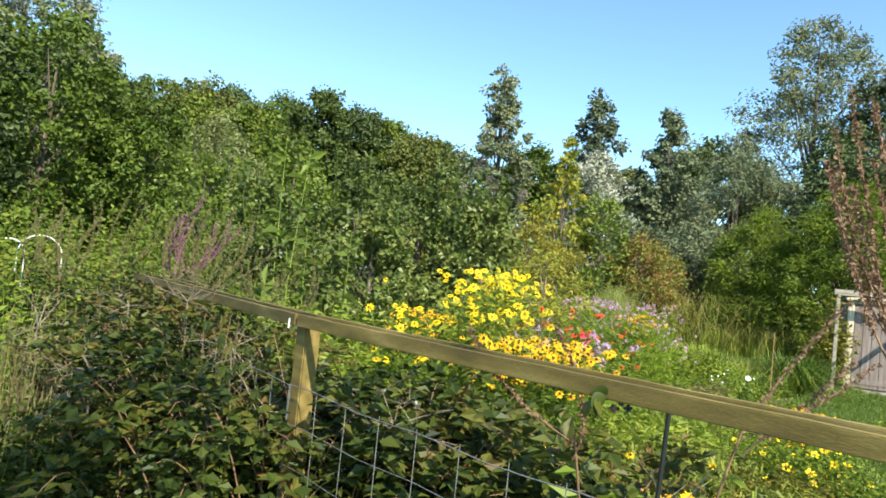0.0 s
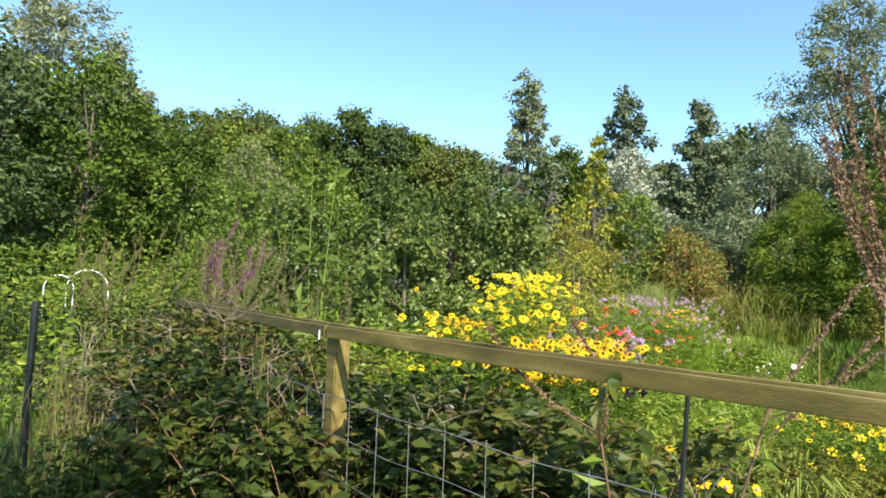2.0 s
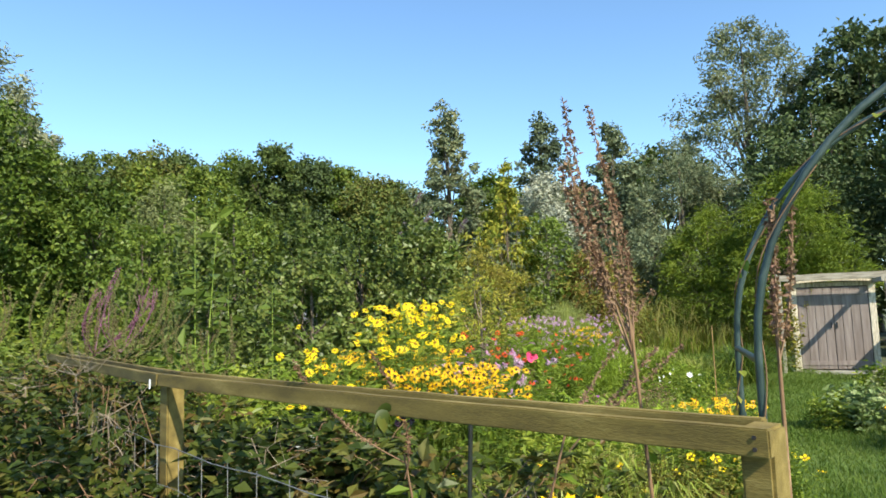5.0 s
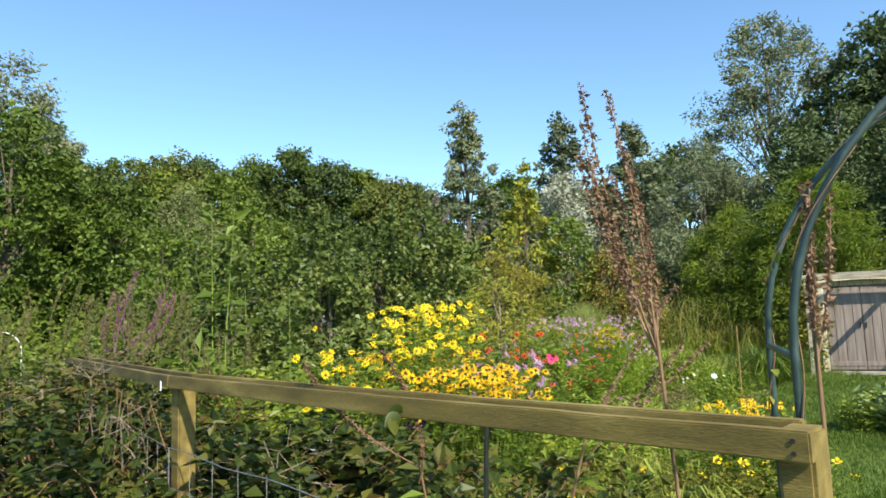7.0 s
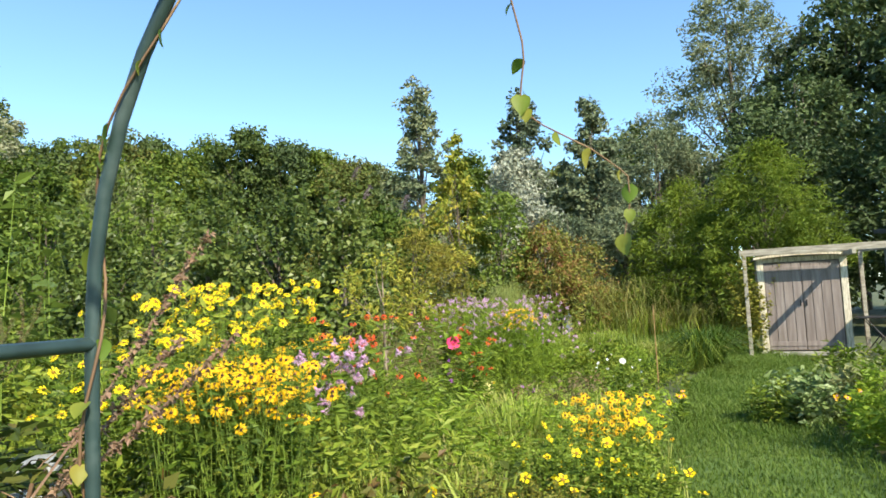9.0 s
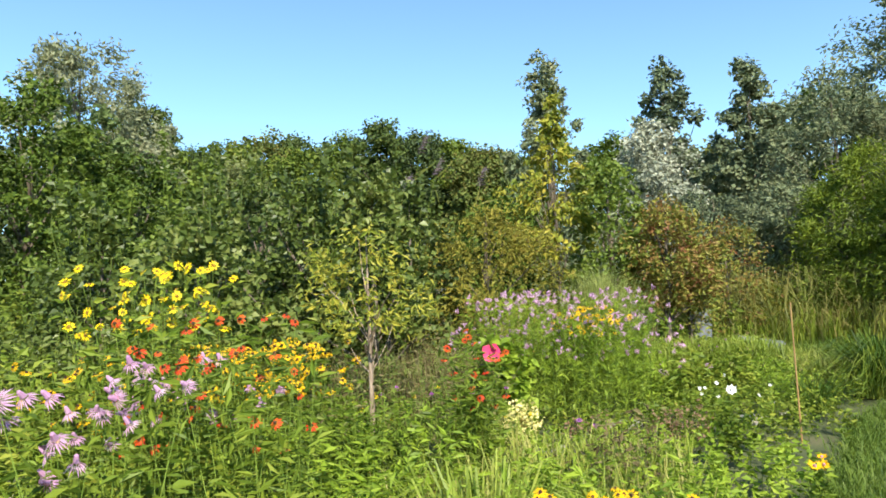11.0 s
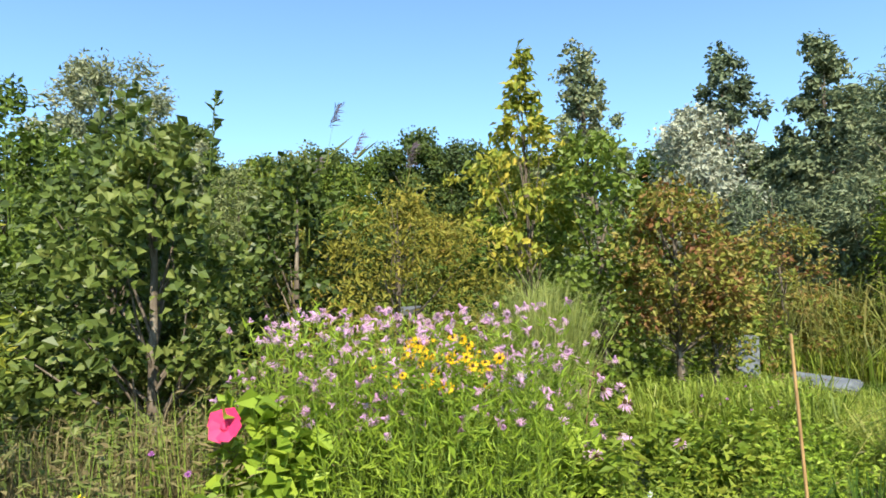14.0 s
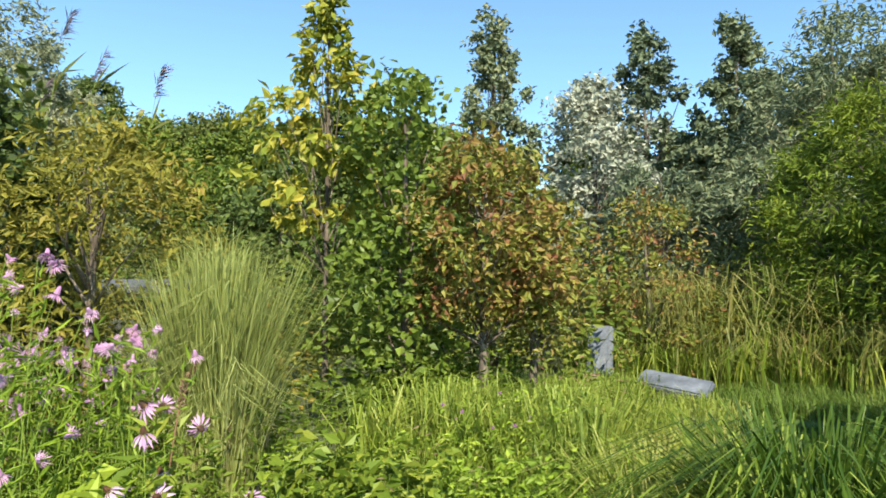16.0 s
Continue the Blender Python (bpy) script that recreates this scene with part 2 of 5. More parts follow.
    "pinkp": leaf_mat("mauve_pink_petals", [(0.5, 0.25, 0.42), (0.63, 0.36, 0.55), (0.73, 0.49, 0.66)], 0.3, 0.6, 4),
    "hib": leaf_mat("crimson_pink_petals", [(0.62, 0.02, 0.09), (0.75, 0.035, 0.14), (0.8, 0.06, 0.18)], 0.3, 0.5, 4),
    "purp": leaf_mat("purple_petals", [(0.25, 0.06, 0.28), (0.38, 0.12, 0.4), (0.5, 0.2, 0.5)], 0.3, 0.6, 4),
    "whitep": leaf_mat("white_petals", [(0.7, 0.68, 0.62), (0.78, 0.77, 0.72), (0.82, 0.82, 0.8)], 0.3, 0.6, 4),
    "disc": rough_mat("brown_flower_disc", (0.03, 0.015, 0.006), (0.07, 0.03, 0.01), (0.16, 0.08, 0.02), 60.0, rough=0.9),
    "ydisc": rough_mat("ochre_flower_disc", (0.16, 0.08, 0.008), (0.28, 0.15, 0.01), (0.42, 0.25, 0.02), 60.0, rough=0.9),
    "berry": rough_mat("black_berry", (0.01, 0.006, 0.012), (0.02, 0.01, 0.02), (0.05, 0.02, 0.03), 20.0, rough=0.25),
}


# ---- mesh helpers ----
class Soup:
    """Gathers vertices and faces for one mesh."""

    def __init__(self):
        self.v, self.f, self.k = [], [], 0

    def add(self, v, f):
        v, f = np.asarray(v, float).reshape(-1, 3), np.asarray(f, int)
        self.v.append(v)
        self.f.extend((f + self.k).tolist())
        self.k += len(v)

    def mesh(self, name, mats, index=None, smooth=False):
        me = bpy.data.meshes.new(name)
        v = np.concatenate(self.v) if self.v else np.zeros((0, 3))
        me.from_pydata(v.tolist(), [], self.f)
        for m in mats:
            me.materials.append(m)
        if index is not None:
            me.polygons.foreach_set("material_index", index)
        if smooth:
            me.polygons.foreach_set("use_smooth", [True] * len(me.polygons))
        me.update()
        return me


def part(name, soup, mat, parent=None, label="", m=None, smooth=False, kind=""):
    """Links a soup, a bmesh or a mesh as one object under a thing."""
    if isinstance(soup, Soup):
        me = soup.mesh(name, [mat], smooth=smooth)
    elif isinstance(soup, bmesh.types.BMesh):
        me = bpy.data.meshes.new(name)
        soup.to_mesh(me)
        soup.free()
        me.materials.append(mat)
    else:
        me = soup
    ob = new(name, me)
    ob.parent = parent
    if m is not None:
        ob.matrix_basis = m
    return tagged(ob, label, "", "", kind)


def thing(name, m, label, category, group="", kind=""):
    ob = new(name)
    ob.matrix_basis = m
    ob.empty_display_size = 0.1
    return tagged(ob, label, category, group, kind)


def box_bm(sx, sy, sz, c=(0, 0, 0), bevel=0.004, jitter=0.0, seg=1):
    """A bevelled box about c."""
    bm = bmesh.new()
    bmesh.ops.create_cube(bm, size=1, matrix=Matrix.Translation(c) @ Matrix.Diagonal((sx, sy, sz, 1)))
    if bevel:
        bmesh.ops.bevel(bm, geom=list(bm.edges), offset=bevel, segments=seg, affect="EDGES")
    if jitter:
        for v in bm.verts:
            v.co += Vector(noise.noise_vector(v.co * 7)) * jitter
    return bm


def plank_bm(length, w, h, bevel=0.006, cuts=14, wobble=0.004, sag=0.0, seed=0):
    """A board along +x from 0, with worn uneven edges and a little sag."""
    bm = bmesh.new()
    bmesh.ops.create_cube(bm, size=1, matrix=Matrix.Translation((length / 2, 0, 0)) @ Matrix.Diagonal((length, w, h, 1)))
    long_edges = [e for e in bm.edges if abs(e.verts[0].co.x - e.verts[1].co.x) > length * 0.5]
    bmesh.ops.subdivide_edges(bm, edges=long_edges, cuts=cuts, use_grid_fill=True)
    sharp = [e for e in bm.edges if len(e.link_faces) == 2 and e.calc_face_angle(0) > 0.5]
    bmesh.ops.bevel(bm, geom=sharp, offset=bevel, segments=2, affect="EDGES")
    for v in bm.verts:
        u = v.co.x / length
        v.co += Vector(noise.noise_vector(v.co * 5 + Vector((seed, 0, 0)))) * wobble
        v.co.z -= sag * 4 * u * (1 - u)
    return bm


def tube(s, pts, radii, sides=5):
    """A tapered tube along points, added to a soup."""
    pts = np.asarray(pts, float)
    radii = np.broadcast_to(np.asarray(radii, float), (len(pts),))
    tan = np.gradient(pts, axis=0)
    tan /= np.linalg.norm(tan, axis=1)[:, None] + 1e-9
    ref = np.array([0.31, 0.87, 0.2]) if abs(tan[0][2]) > 0.8 else np.array([0, 0, 1.0])
    u = np.cross(tan, ref)
    u /= np.linalg.norm(u, axis=1)[:, None] + 1e-9
    w = np.cross(tan, u)
    a = np.arange(sides) * 2 * np.pi / sides
    ring = pts[:, None, :] + radii[:, None, None] * (np.cos(a)[None, :, None] * u[:, None, :] + np.sin(a)[None, :, None] * w[:, None, :])
    n = len(pts)
    f = []
    for i in range(n - 1):
        for j in range(sides):
            k = (j + 1) % sides
            f.append((i * sides + j, i * sides + k, (i + 1) * sides + k, (i + 1) * sides + j))
    s.add(ring, np.array(f))


def unit(a):
    return a / (np.linalg.norm(a, axis=-1, keepdims=True) + 1e-9)


def leaves(s, p, length, width, rng, d=None, spread=1.0, fold=0.18, up=0.4, nrm=None):
    """Folded pointed leaves at points p: along d with some spread, faces turned partly upward."""
    p = np.asarray(p, float)
    n = len(p)
    if n == 0:
        return
    r = rng.normal(size=(n, 3))
    d = unit(r) if d is None else unit(np.asarray(d, float) + spread * 0.5 * r)
    nn = unit(rng.normal(size=(n, 3)) + np.array([0, 0, up * 2])) if nrm is None else unit(nrm + 0.45 * rng.normal(size=(n, 3)))
    side = unit(np.cross(d, nn))
    nn = np.cross(side, d)
    L = (length * rng.uniform(0.65, 1.3, n))[:, None]
    W = L * (width / length)
    v = np.stack([p, p + 0.42 * L * d + 0.5 * W * side + fold * W * nn, p + L * d - 0.12 * L * nn, p + 0.42 * L * d - 0.5 * W * side + fold * W * nn], 1)
    i = np.arange(n)[:, None] * 4
    s.add(v, np.concatenate([i + [0, 1, 2], i + [0, 2, 3]]))


def blades(s, p, h, w, rng, lean=0.35, droop=0.3, out=None):
    """Curved grass blades standing at points p, bending outward."""
    p = np.asarray(p, float)
    n = len(p)
    a = rng.uniform(0, 2 * np.pi, n)
    o = np.stack([np.cos(a), np.sin(a), 0 * a], 1)
    if out is not None:
        o = unit(o * 0.6 + out)
        o[:, 2] = 0
    side = np.stack([-o[:, 1], o[:, 0], 0 * a], 1)
    tw = rng.uniform(-0.8, 0.8, (n, 1))
    side = unit(side + tw * o)
    H = (h * rng.uniform(0.55, 1.15, n))[:, None]
    ln = (lean * rng.uniform(0.2, 1.5, n))[:, None]
    dr = (droop * rng.uniform(0.3, 1.5, n))[:, None]
    up = np.array([[0, 0, 1.0]])
    W = (w * rng.uniform(0.7, 1.3, n))[:, None]
    c = [p, p + up * H * 0.45 + o * H * ln * 0.3, p + up * H * (0.85 - 0.1 * dr) + o * H * ln * 0.8, p + up * H * (1 - 0.5 * dr) + o * H * (ln * 1.1 + dr * 0.5)]
    v = np.stack([c[0] - side * W * 0.4, c[0] + side * W * 0.4, c[1] - side * W * 0.5, c[1] + side * W * 0.5, c[2] - side * W * 0.35, c[2] + side * W * 0.35, c[3]], 1)
    i = np.arange(n)[:, None] * 7
    s.add(v, np.concatenate([i + [0, 1, 3], i + [0, 3, 2], i + [2, 3, 5], i + [2, 5, 4], i + [4, 5, 6]]))


def stems(s, p, q, r, rng, bend=0.06, sides=3):
    """Thin three-sided stems from points p to q."""
    p, q = np.asarray(p, float), np.asarray(q, float)
    for a, b in zip(p, q):
        mid = (a + b) / 2 + rng.normal(size=3) * bend * np.linalg.norm(b - a) * 0.5
        tube(s, [a, mid, b], [r, r * 0.8, r * 0.5], sides)


# ---- ground ----
def lawn_left(y):
    return float(np.interp(y, [-6, 0.5, 3, 5, 6.5, 8, 10.5, 12, 14, 17], [-0.8, 0.7, 1.6, 2.15, 2.6, 3.2, 4.0, 4.9, 4.95, 4.85]))


def lawn_right(y):
    return float(np.interp(y, [-6, 0, 3, 5.5, 7.3, 9, 12, 14, 17], [4.5, 3.4, 3.1, 3.6, 4.0, 5.5, 6.6, 6.3, 6.5]))


gs = Soup()
rings = [0, 2, 5, 9, 14, 20, 30, 45, 70, 120, 300, 900, 2500]
gv, gf, seg = [], [], 72
for i, r in enumerate(rings):
    for j in range(seg):
        a = 2 * math.pi * j / seg
        x, y = 1.5 + r * math.cos(a), 6 + r * math.sin(a)
        gv.append((x, y, 0.03 * noise.noise((x * 0.4, y * 0.4, 0)) - 0.02 if r < 60 else -0.02))
for i in range(len(rings) - 1):
    for j in range(seg):
        k = (j + 1) % seg
        gf.append((i * seg + j, (i + 1) * seg + j, (i + 1) * seg + k, i * seg + k))
gs.add(gv, np.array(gf))
tagged(part("ground", gs, M["soil"], smooth=True), "dark soil covered with low green growth", "ground", kind="structure")

ls = Soup()
ys = np.linspace(-6, 17, 70)
lv, lf = [], []
for y in ys:
    a, b = lawn_left(y) - 0.15, lawn_right(y) + 0.2
    for k in range(9):
        x = a + (b - a) * k / 8
        lv.append((x, y, 0.03 * noise.noise((x * 0.4, y * 0.4, 0)) + 0.012))
for i in range(69):
    for k in range(8):
        lf.append((i * 9 + k, i * 9 + k + 1, (i + 1) * 9 + k + 1, (i + 1) * 9 + k))
ls.add(lv, np.array(lf))
lawn = tagged(part("lawn", ls, M["lawn"], smooth=True), "mown green grass path between the borders", "lawn", kind="structure")


def scatter_blades(name, n, region, h, w, mat, seed, label, lean=0.4, droop=0.3, z=0.0):
    """Grass that nobody could count, over the points region(rng, n)."""
    rng = np.random.default_rng(seed)
    p = region(rng, n)
    s = Soup()
    blades(s, p + [0, 0, z], h, w, rng, lean, droop)
    return tagged(part(name, s, mat), label, "grass", kind="stuff")


def lawn_points(rng, n):
    y = rng.uniform(0.5, 16.5, n)
    a = np.array([lawn_left(t) for t in y])
    b = np.array([lawn_right(t) for t in y])
    return np.stack([a + (b - a) * rng.uniform(-0.04, 1.04, n), y, 0 * y], 1)


scatter_blades("lawn_grass", 60000, lawn_points, 0.06, 0.007, M["blade"], 5, "short mown grass blades of the path")


def edge_points(rng, n):
    y = rng.uniform(0.5, 16.5, n)
    left = rng.uniform(0, 1, n) < 0.6
    x = np.array([lawn_left(t) - 0.08 if k else lawn_right(t) + 0.12 for t, k in zip(y, left)])
    return np.stack([x + rng.normal(size=n) * 0.07, y, 0 * y], 1)


scatter_blades("edge_grass", 9000, edge_points, 0.15, 0.008, M["blade"], 6, "longer uneven grass along the edges of the path", 0.5, 0.6)
scatter_blades("lawn_tufts", 7000, lawn_points, 0.1, 0.007, M["blade"], 7, "longer tufts of grass standing in the path", 0.5, 0.5)


# ---- trees ----
def envelope(rng):
    """A lumpy factor for a crown's outline, by angle and height."""
    ph, am = rng.uniform(0, 6.28, 8), rng.uniform(0.04, 0.13, 8)
    fa, fh = rng.integers(1, 6, 8), rng.uniform(2, 14, 8)
    return lambda a, h: 1 + sum(am[i] * np.sin(fa[i] * a + fh[i] * h + ph[i]) for i in range(8))


def tree(x, y, height, radius, mat, seed, label, name="tree", base=0.12, profile=((0, 0.5), (0.25, 0.95), (0.5, 1), (0.75, 0.75), (0.92, 0.35), (1, 0.08)),
         clumps=160, per=60, leaf=0.24, wide=0.13, clump=0.55, bark="bark", droop=0.2, group="trees round the garden", trunk=None, category="tree", limbs=26, still=False, shoots=0):
    """A tapered trunk with limbs, and a crown of many leaf clumps with gaps and an uneven outline."""
    rng = np.random.default_rng(seed)
    root = thing(name, pose(x, y, 0), label, category, group)
    env = envelope(rng)
    ph, pr = zip(*profile)
    h = rng.uniform(0, 1, clumps * 4)
    keep = rng.uniform(0, 1, clumps * 4) < np.interp(h, ph, pr) + 0.1
    h = h[keep][:clumps]
    k = len(h)
    a = rng.uniform(0, 2 * np.pi, k)
    rad = radius * np.interp(h, ph, pr) * env(a, h) * np.sqrt(rng.uniform(0.12, 1, k))
    z = height * (base + (1 - base) * h)
    lean = rng.normal(size=2) * (0.0 if still else 0.015) * height
    c = np.stack([rad * np.cos(a) + lean[0] * h, rad * np.sin(a) + lean[1] * h, z], 1)
    s = Soup()
    n = k * per
    du = unit(rng.normal(size=(n, 3)))
    off = du * (rng.uniform(0, 1, n) ** 0.55)[:, None] * clump * 0.9 * np.repeat(rng.uniform(0.6, 1.25, k), per)[:, None] * np.array([1, 1, 0.72])
    p = np.repeat(c, per, 0) + off
    out = np.stack([np.cos(np.repeat(a, per)), np.sin(np.repeat(a, per)), np.full(n, -droop)], 1)
    leaves(s, p, leaf, wide, rng, out, 2.0, nrm=du + [0, 0, 0.35])
    part("crown", s, mat, root)
    t, near = Soup(), 0 < y < 17 and abs(x) < 7
    r0 = trunk or 0.012 * height + 0.015
    tp = [np.array([0, 0, -0.05]), np.array([lean[0] * 0.2, lean[1] * 0.2, height * 0.3]), np.array([lean[0] * 0.6, lean[1] * 0.6, height * 0.65]), np.array([lean[0], lean[1], height * 0.96])]
    tube(t, tp, [r0 * 1.2, r0 * 0.85, r0 * 0.5, r0 * 0.1], 7)
    for i in rng.choice(k, min(k, limbs), replace=False):
        f = max(0.1, base * 0.75, (c[i][2] - 0.22 * height) / height * 0.9)
        st = np.array([lean[0] * f, lean[1] * f, height * f])
        mid = (st + c[i]) / 2 + rng.normal(size=3) * 0.05 * radius
        limb = Soup() if near else t
        tube(limb, [st, mid, c[i]], [r0 * 0.35, r0 * 0.22, r0 * 0.06], 4)
        if near:
            part("limb", limb, M[bark], root, smooth=True)
    part("trunk", t, M[bark], root, smooth=True)
    for i in range(shoots):
        sh = Soup()
        a0, q = rng.uniform(0, 6.283), radius * rng.uniform(0.1, 0.7)
        p0 = np.array([q * math.cos(a0), q * math.sin(a0), height * rng.uniform(0.55, 0.75)])
        p1 = np.array([q * 1.15 * math.cos(a0), q * 1.15 * math.sin(a0), height * rng.uniform(0.98, 1.16)])
        tube(sh, [p0, (p0 + p1) / 2 + rng.normal(size=3) * 0.03, p1], [0.008, 0.006, 0.003], 5)
        u = rng.uniform(0.25, 1, 34)[:, None]
        leaves(sh, p0 + (p1 - p0) * u, leaf * 1.15, wide * 1.15, rng, rng.normal(size=(34, 3)) * [1, 1, 0.3] + [0, 0, 0.55], 0.3)
        part("shoot", sh, mat, root)
    return root


CONE = ((0, 0.75), (0.3, 1), (0.5, 0.8), (0.7, 0.5), (0.88, 0.25), (1, 0.06))
TALL = ((0, 0.6), (0.3, 0.9), (0.55, 1), (0.8, 0.8), (1, 0.3))
DOME = ((0, 1), (0.4, 1), (0.7, 0.97), (0.88, 0.75), (1, 0.3))
SPIRE = ((0, 0.8), (0.22, 1), (0.4, 0.8), (0.55, 0.85), (0.72, 0.55), (0.84, 0.4), (1, 0.1))
BUSH = ((0, 0.9), (0.3, 1), (0.6, 0.95), (0.85, 0.65), (1, 0.2))
# the three slender trees on the skyline
tree(-2.09, 31.74, 12.5, 1.9, M["farblue"], 11, "slender dark green alder with a pointed open crown", profile=CONE, clumps=170, per=70, leaf=0.2, wide=0.13, clump=0.5, base=0.2, still=True)
tree(2.9, 36.4, 12.6, 2.0, M["farblue"], 12, "upright grey-green alder with a rounded open top", profile=SPIRE, clumps=150, per=60, leaf=0.22, wide=0.15, clump=0.55, base=0.3, still=True)
tree(5.95, 31.7, 10.3, 1.75, M["farblue"], 13, "small dark alder standing against the sky", profile=SPIRE, clumps=190, per=80, leaf=0.2, wide=0.14, clump=0.5, base=0.2, still=True)
# the far wood
for i, (x, y, h, r, k) in enumerate([
        (-33.9, 43.0, 16.9, 3.2, "farolive"), (-30.6, 44.5, 13.7, 3.2, "fardark"), (-28.8, 46.0, 14.1, 3.2, "far"), (-24.4, 43.0, 13.9, 3.2, "farolive"), (-21.9, 44.5, 13.4, 2.7, "fardark"), (-19.0, 46.0, 13.6, 2.7, "far"), (-14.9, 43.0, 13.2, 2.7, "farolive"), (-12.8, 44.5, 12.9, 2.7, "fardark"), (-10.9, 46.0, 12.3, 2.7, "far"), (-7.9, 43.0, 10.5, 2.7, "farolive"), (-6.4, 44.5, 10.6, 2.7, "fardark"), (-0.3, 46.0, 11.0, 2.7, "far"), (5.3, 43.0, 9.6, 2.7, "farolive"), (-30.31, 38.3, 13.6, 4.5, "far"), (-35.03, 30.3, 12.5, 5.6, "fardark"), (10.62, 40.3, 11.0, 3.9, "far"), (-18.28, 37.3, 10.4, 3.4, "far")]):
    tree(x, y, h, r, M[k], 30 + i, "broad green tree in the wood behind the garden", base=0.05, clumps=300, per=90, leaf=0.25, wide=0.17, clump=0.95, profile=DOME, still=True)
# left
tree(-28.55, 31.6, 16.6, 5.0, M["cream_willow"], 50, "tall silvery willow with feathery top", profile=TALL, clumps=300, per=110, leaf=0.3, wide=0.12, clump=1.0, base=0.1)
tree(-23.91, 28.1, 11.5, 3.4, M["fardark"], 51, "dark green tree below the silvery willow", clumps=160, per=60, leaf=0.28, wide=0.18, clump=0.9, base=0.05)
tree(-14.65, 17.1, 8.0, 2.6, M["far"], 52, "leafy bright green tree by the fence", clumps=260, per=70, leaf=0.17, wide=0.11, clump=0.7, base=0.05)
tree(-12.47, 18.9, 6.2, 2.1, M["far"], 53, "leafy green tree with trailing growth", clumps=200, per=70, leaf=0.16, wide=0.1, clump=0.6, base=0.05)
tree(-16.45, 14.1, 9.0, 2.6, M["fardark"], 54, "tall dark tree of the hedge", clumps=240, per=70, leaf=0.18, wide=0.11, clump=0.7, base=0.05)
tree(-13.21, 25.1, 7.0, 2.7, M["willow"], 55, "grey-green bushy willow at the edge", clumps=200, per=70, leaf=0.2, wide=0.07, clump=0.7, base=0.03)
tree(-17.65, 31.6, 9.6, 2.6, M["far"], 56, "round-topped green tree in the wood", clumps=180, per=60, leaf=0.24, wide=0.16, clump=0.8, base=0.05)
tree(-10.01, 26.6, 5.8, 2.4, M["far"], 57, "green shrub at the wood's edge", clumps=180, per=60, leaf=0.2, wide=0.13, clump=0.7, base=0.02)
tree(-6.27, 24.6, 5.0, 2.4, M["farolive"], 58, "olive green shrub at the wood's edge", clumps=180, per=60, leaf=0.2, wide=0.12, clump=0.7, base=0.02)
tree(-2.91, 25.1, 4.8, 2.2, M["far"], 59, "green shrub at the wood's edge", clumps=180, per=60, leaf=0.2, wide=0.12, clump=0.7, base=0.02)
# right
tree(2.21, 25.9, 6.9, 1.8, M["silver"], 60, "silvery poplar with white-backed leaves", clumps=190, per=80, leaf=0.15, wide=0.09, clump=0.55, base=0.1)
tree(15.2, 38.5, 18.0, 4.8, M["farblue"], 61, "great grey-green willow with an open crown", clumps=300, per=80, leaf=0.26, wide=0.11, clump=1.0, base=0.2)
tree(19.15, 34.6, 16.0, 5.0, M["fardark"], 62, "tall dark broad tree at the boundary", clumps=330, per=90, leaf=0.3, wide=0.2, clump=1.1, base=0.08)
tree(23.13, 27.6, 16.5, 5.0, M["fardark"], 63, "tall dark broad tree at the boundary", clumps=330, per=90, leaf=0.28, wide=0.2, clump=1.0, base=0.05)
tree(14.49, 29.6, 10.5, 4.0, M["fardark"], 64, "dark green tree in front of the great willow", clumps=240, per=70, leaf=0.24, wide=0.14, clump=0.9, base=0.05)
tree(8.51, 19.2, 5.2, 1.7, M["feather"], 65, "bright feathery green shrub behind the shed", clumps=230, per=90, leaf=0.15, wide=0.035, clump=0.5, base=0.05)
tree(6.87, 21.1, 4.6, 1.6, M["feather"], 66, "bright feathery green shrub by the shed", clumps=190, per=90, leaf=0.15, wide=0.035, clump=0.5, base=0.05)
tree(7.69, 26.6, 8.2, 2.5, M["farblue"], 67, "soft grey-green willow bush", clumps=220, per=80, leaf=0.18, wide=0.06, clump=0.7, base=0.05)
tree(11.13, 24.6, 7.4, 2.8, M["fardark"], 68, "dark shady shrub under the tall trees", clumps=200, per=70, leaf=0.2, wide=0.12, clump=0.8, base=0.02)
tree(16.05, 21.6, 9.5, 3.0, M["fardark"], 69, "dark shady tree behind the huts", clumps=220, per=70, leaf=0.2, wide=0.12, clump=0.8, base=0.02)
tree(12.99, 18.1, 4.6, 2.0, M["fardark"], 70, "dark hedge shrub behind the huts", clumps=180, per=70, leaf=0.16, wide=0.1, clump=0.6, base=0.02)
for i, (x, y, h, r) in enumerate([(3.79, 23.8, 4.2, 1.5), (5.52, 22.9, 4.0, 1.4), (6.14, 25.3, 4.6, 1.6), (0.44, 22.3, 3.8, 1.5)]):
    tree(x, y, h, r, M["farblue"], 80 + i, "dense dusky green shrub by the reeds", clumps=130, per=70, leaf=0.18, wide=0.06, clump=0.5, base=0.02, profile=BUSH)
# out of view: added only to throw shade on the left hedge and grass
tree(0.9, -4.6, 9.5, 1.5, M["far"], 72, "unseen slim tree added behind the path start to shade the left hedge", clumps=46, per=50, leaf=0.2, wide=0.13, clump=0.6, base=0.5, profile=TALL, still=True)
# nearer shrubs
alder = [(-1.11, 10.6, 2.9, 0.8), (-2.28, 11.2, 3.1, 0.95), (-3.71, 12.1, 3.6, 1.1), (-5.33, 12.9, 3.9, 1.2), (-2.72, 9.5, 2.4, 0.85), (-6.7, 11.8, 3.3, 1.2), (-1.53, 12.9, 3.1, 0.9), (-4.53, 9.9, 2.6, 0.9)]
for i, (x, y, h, r) in enumerate(alder):
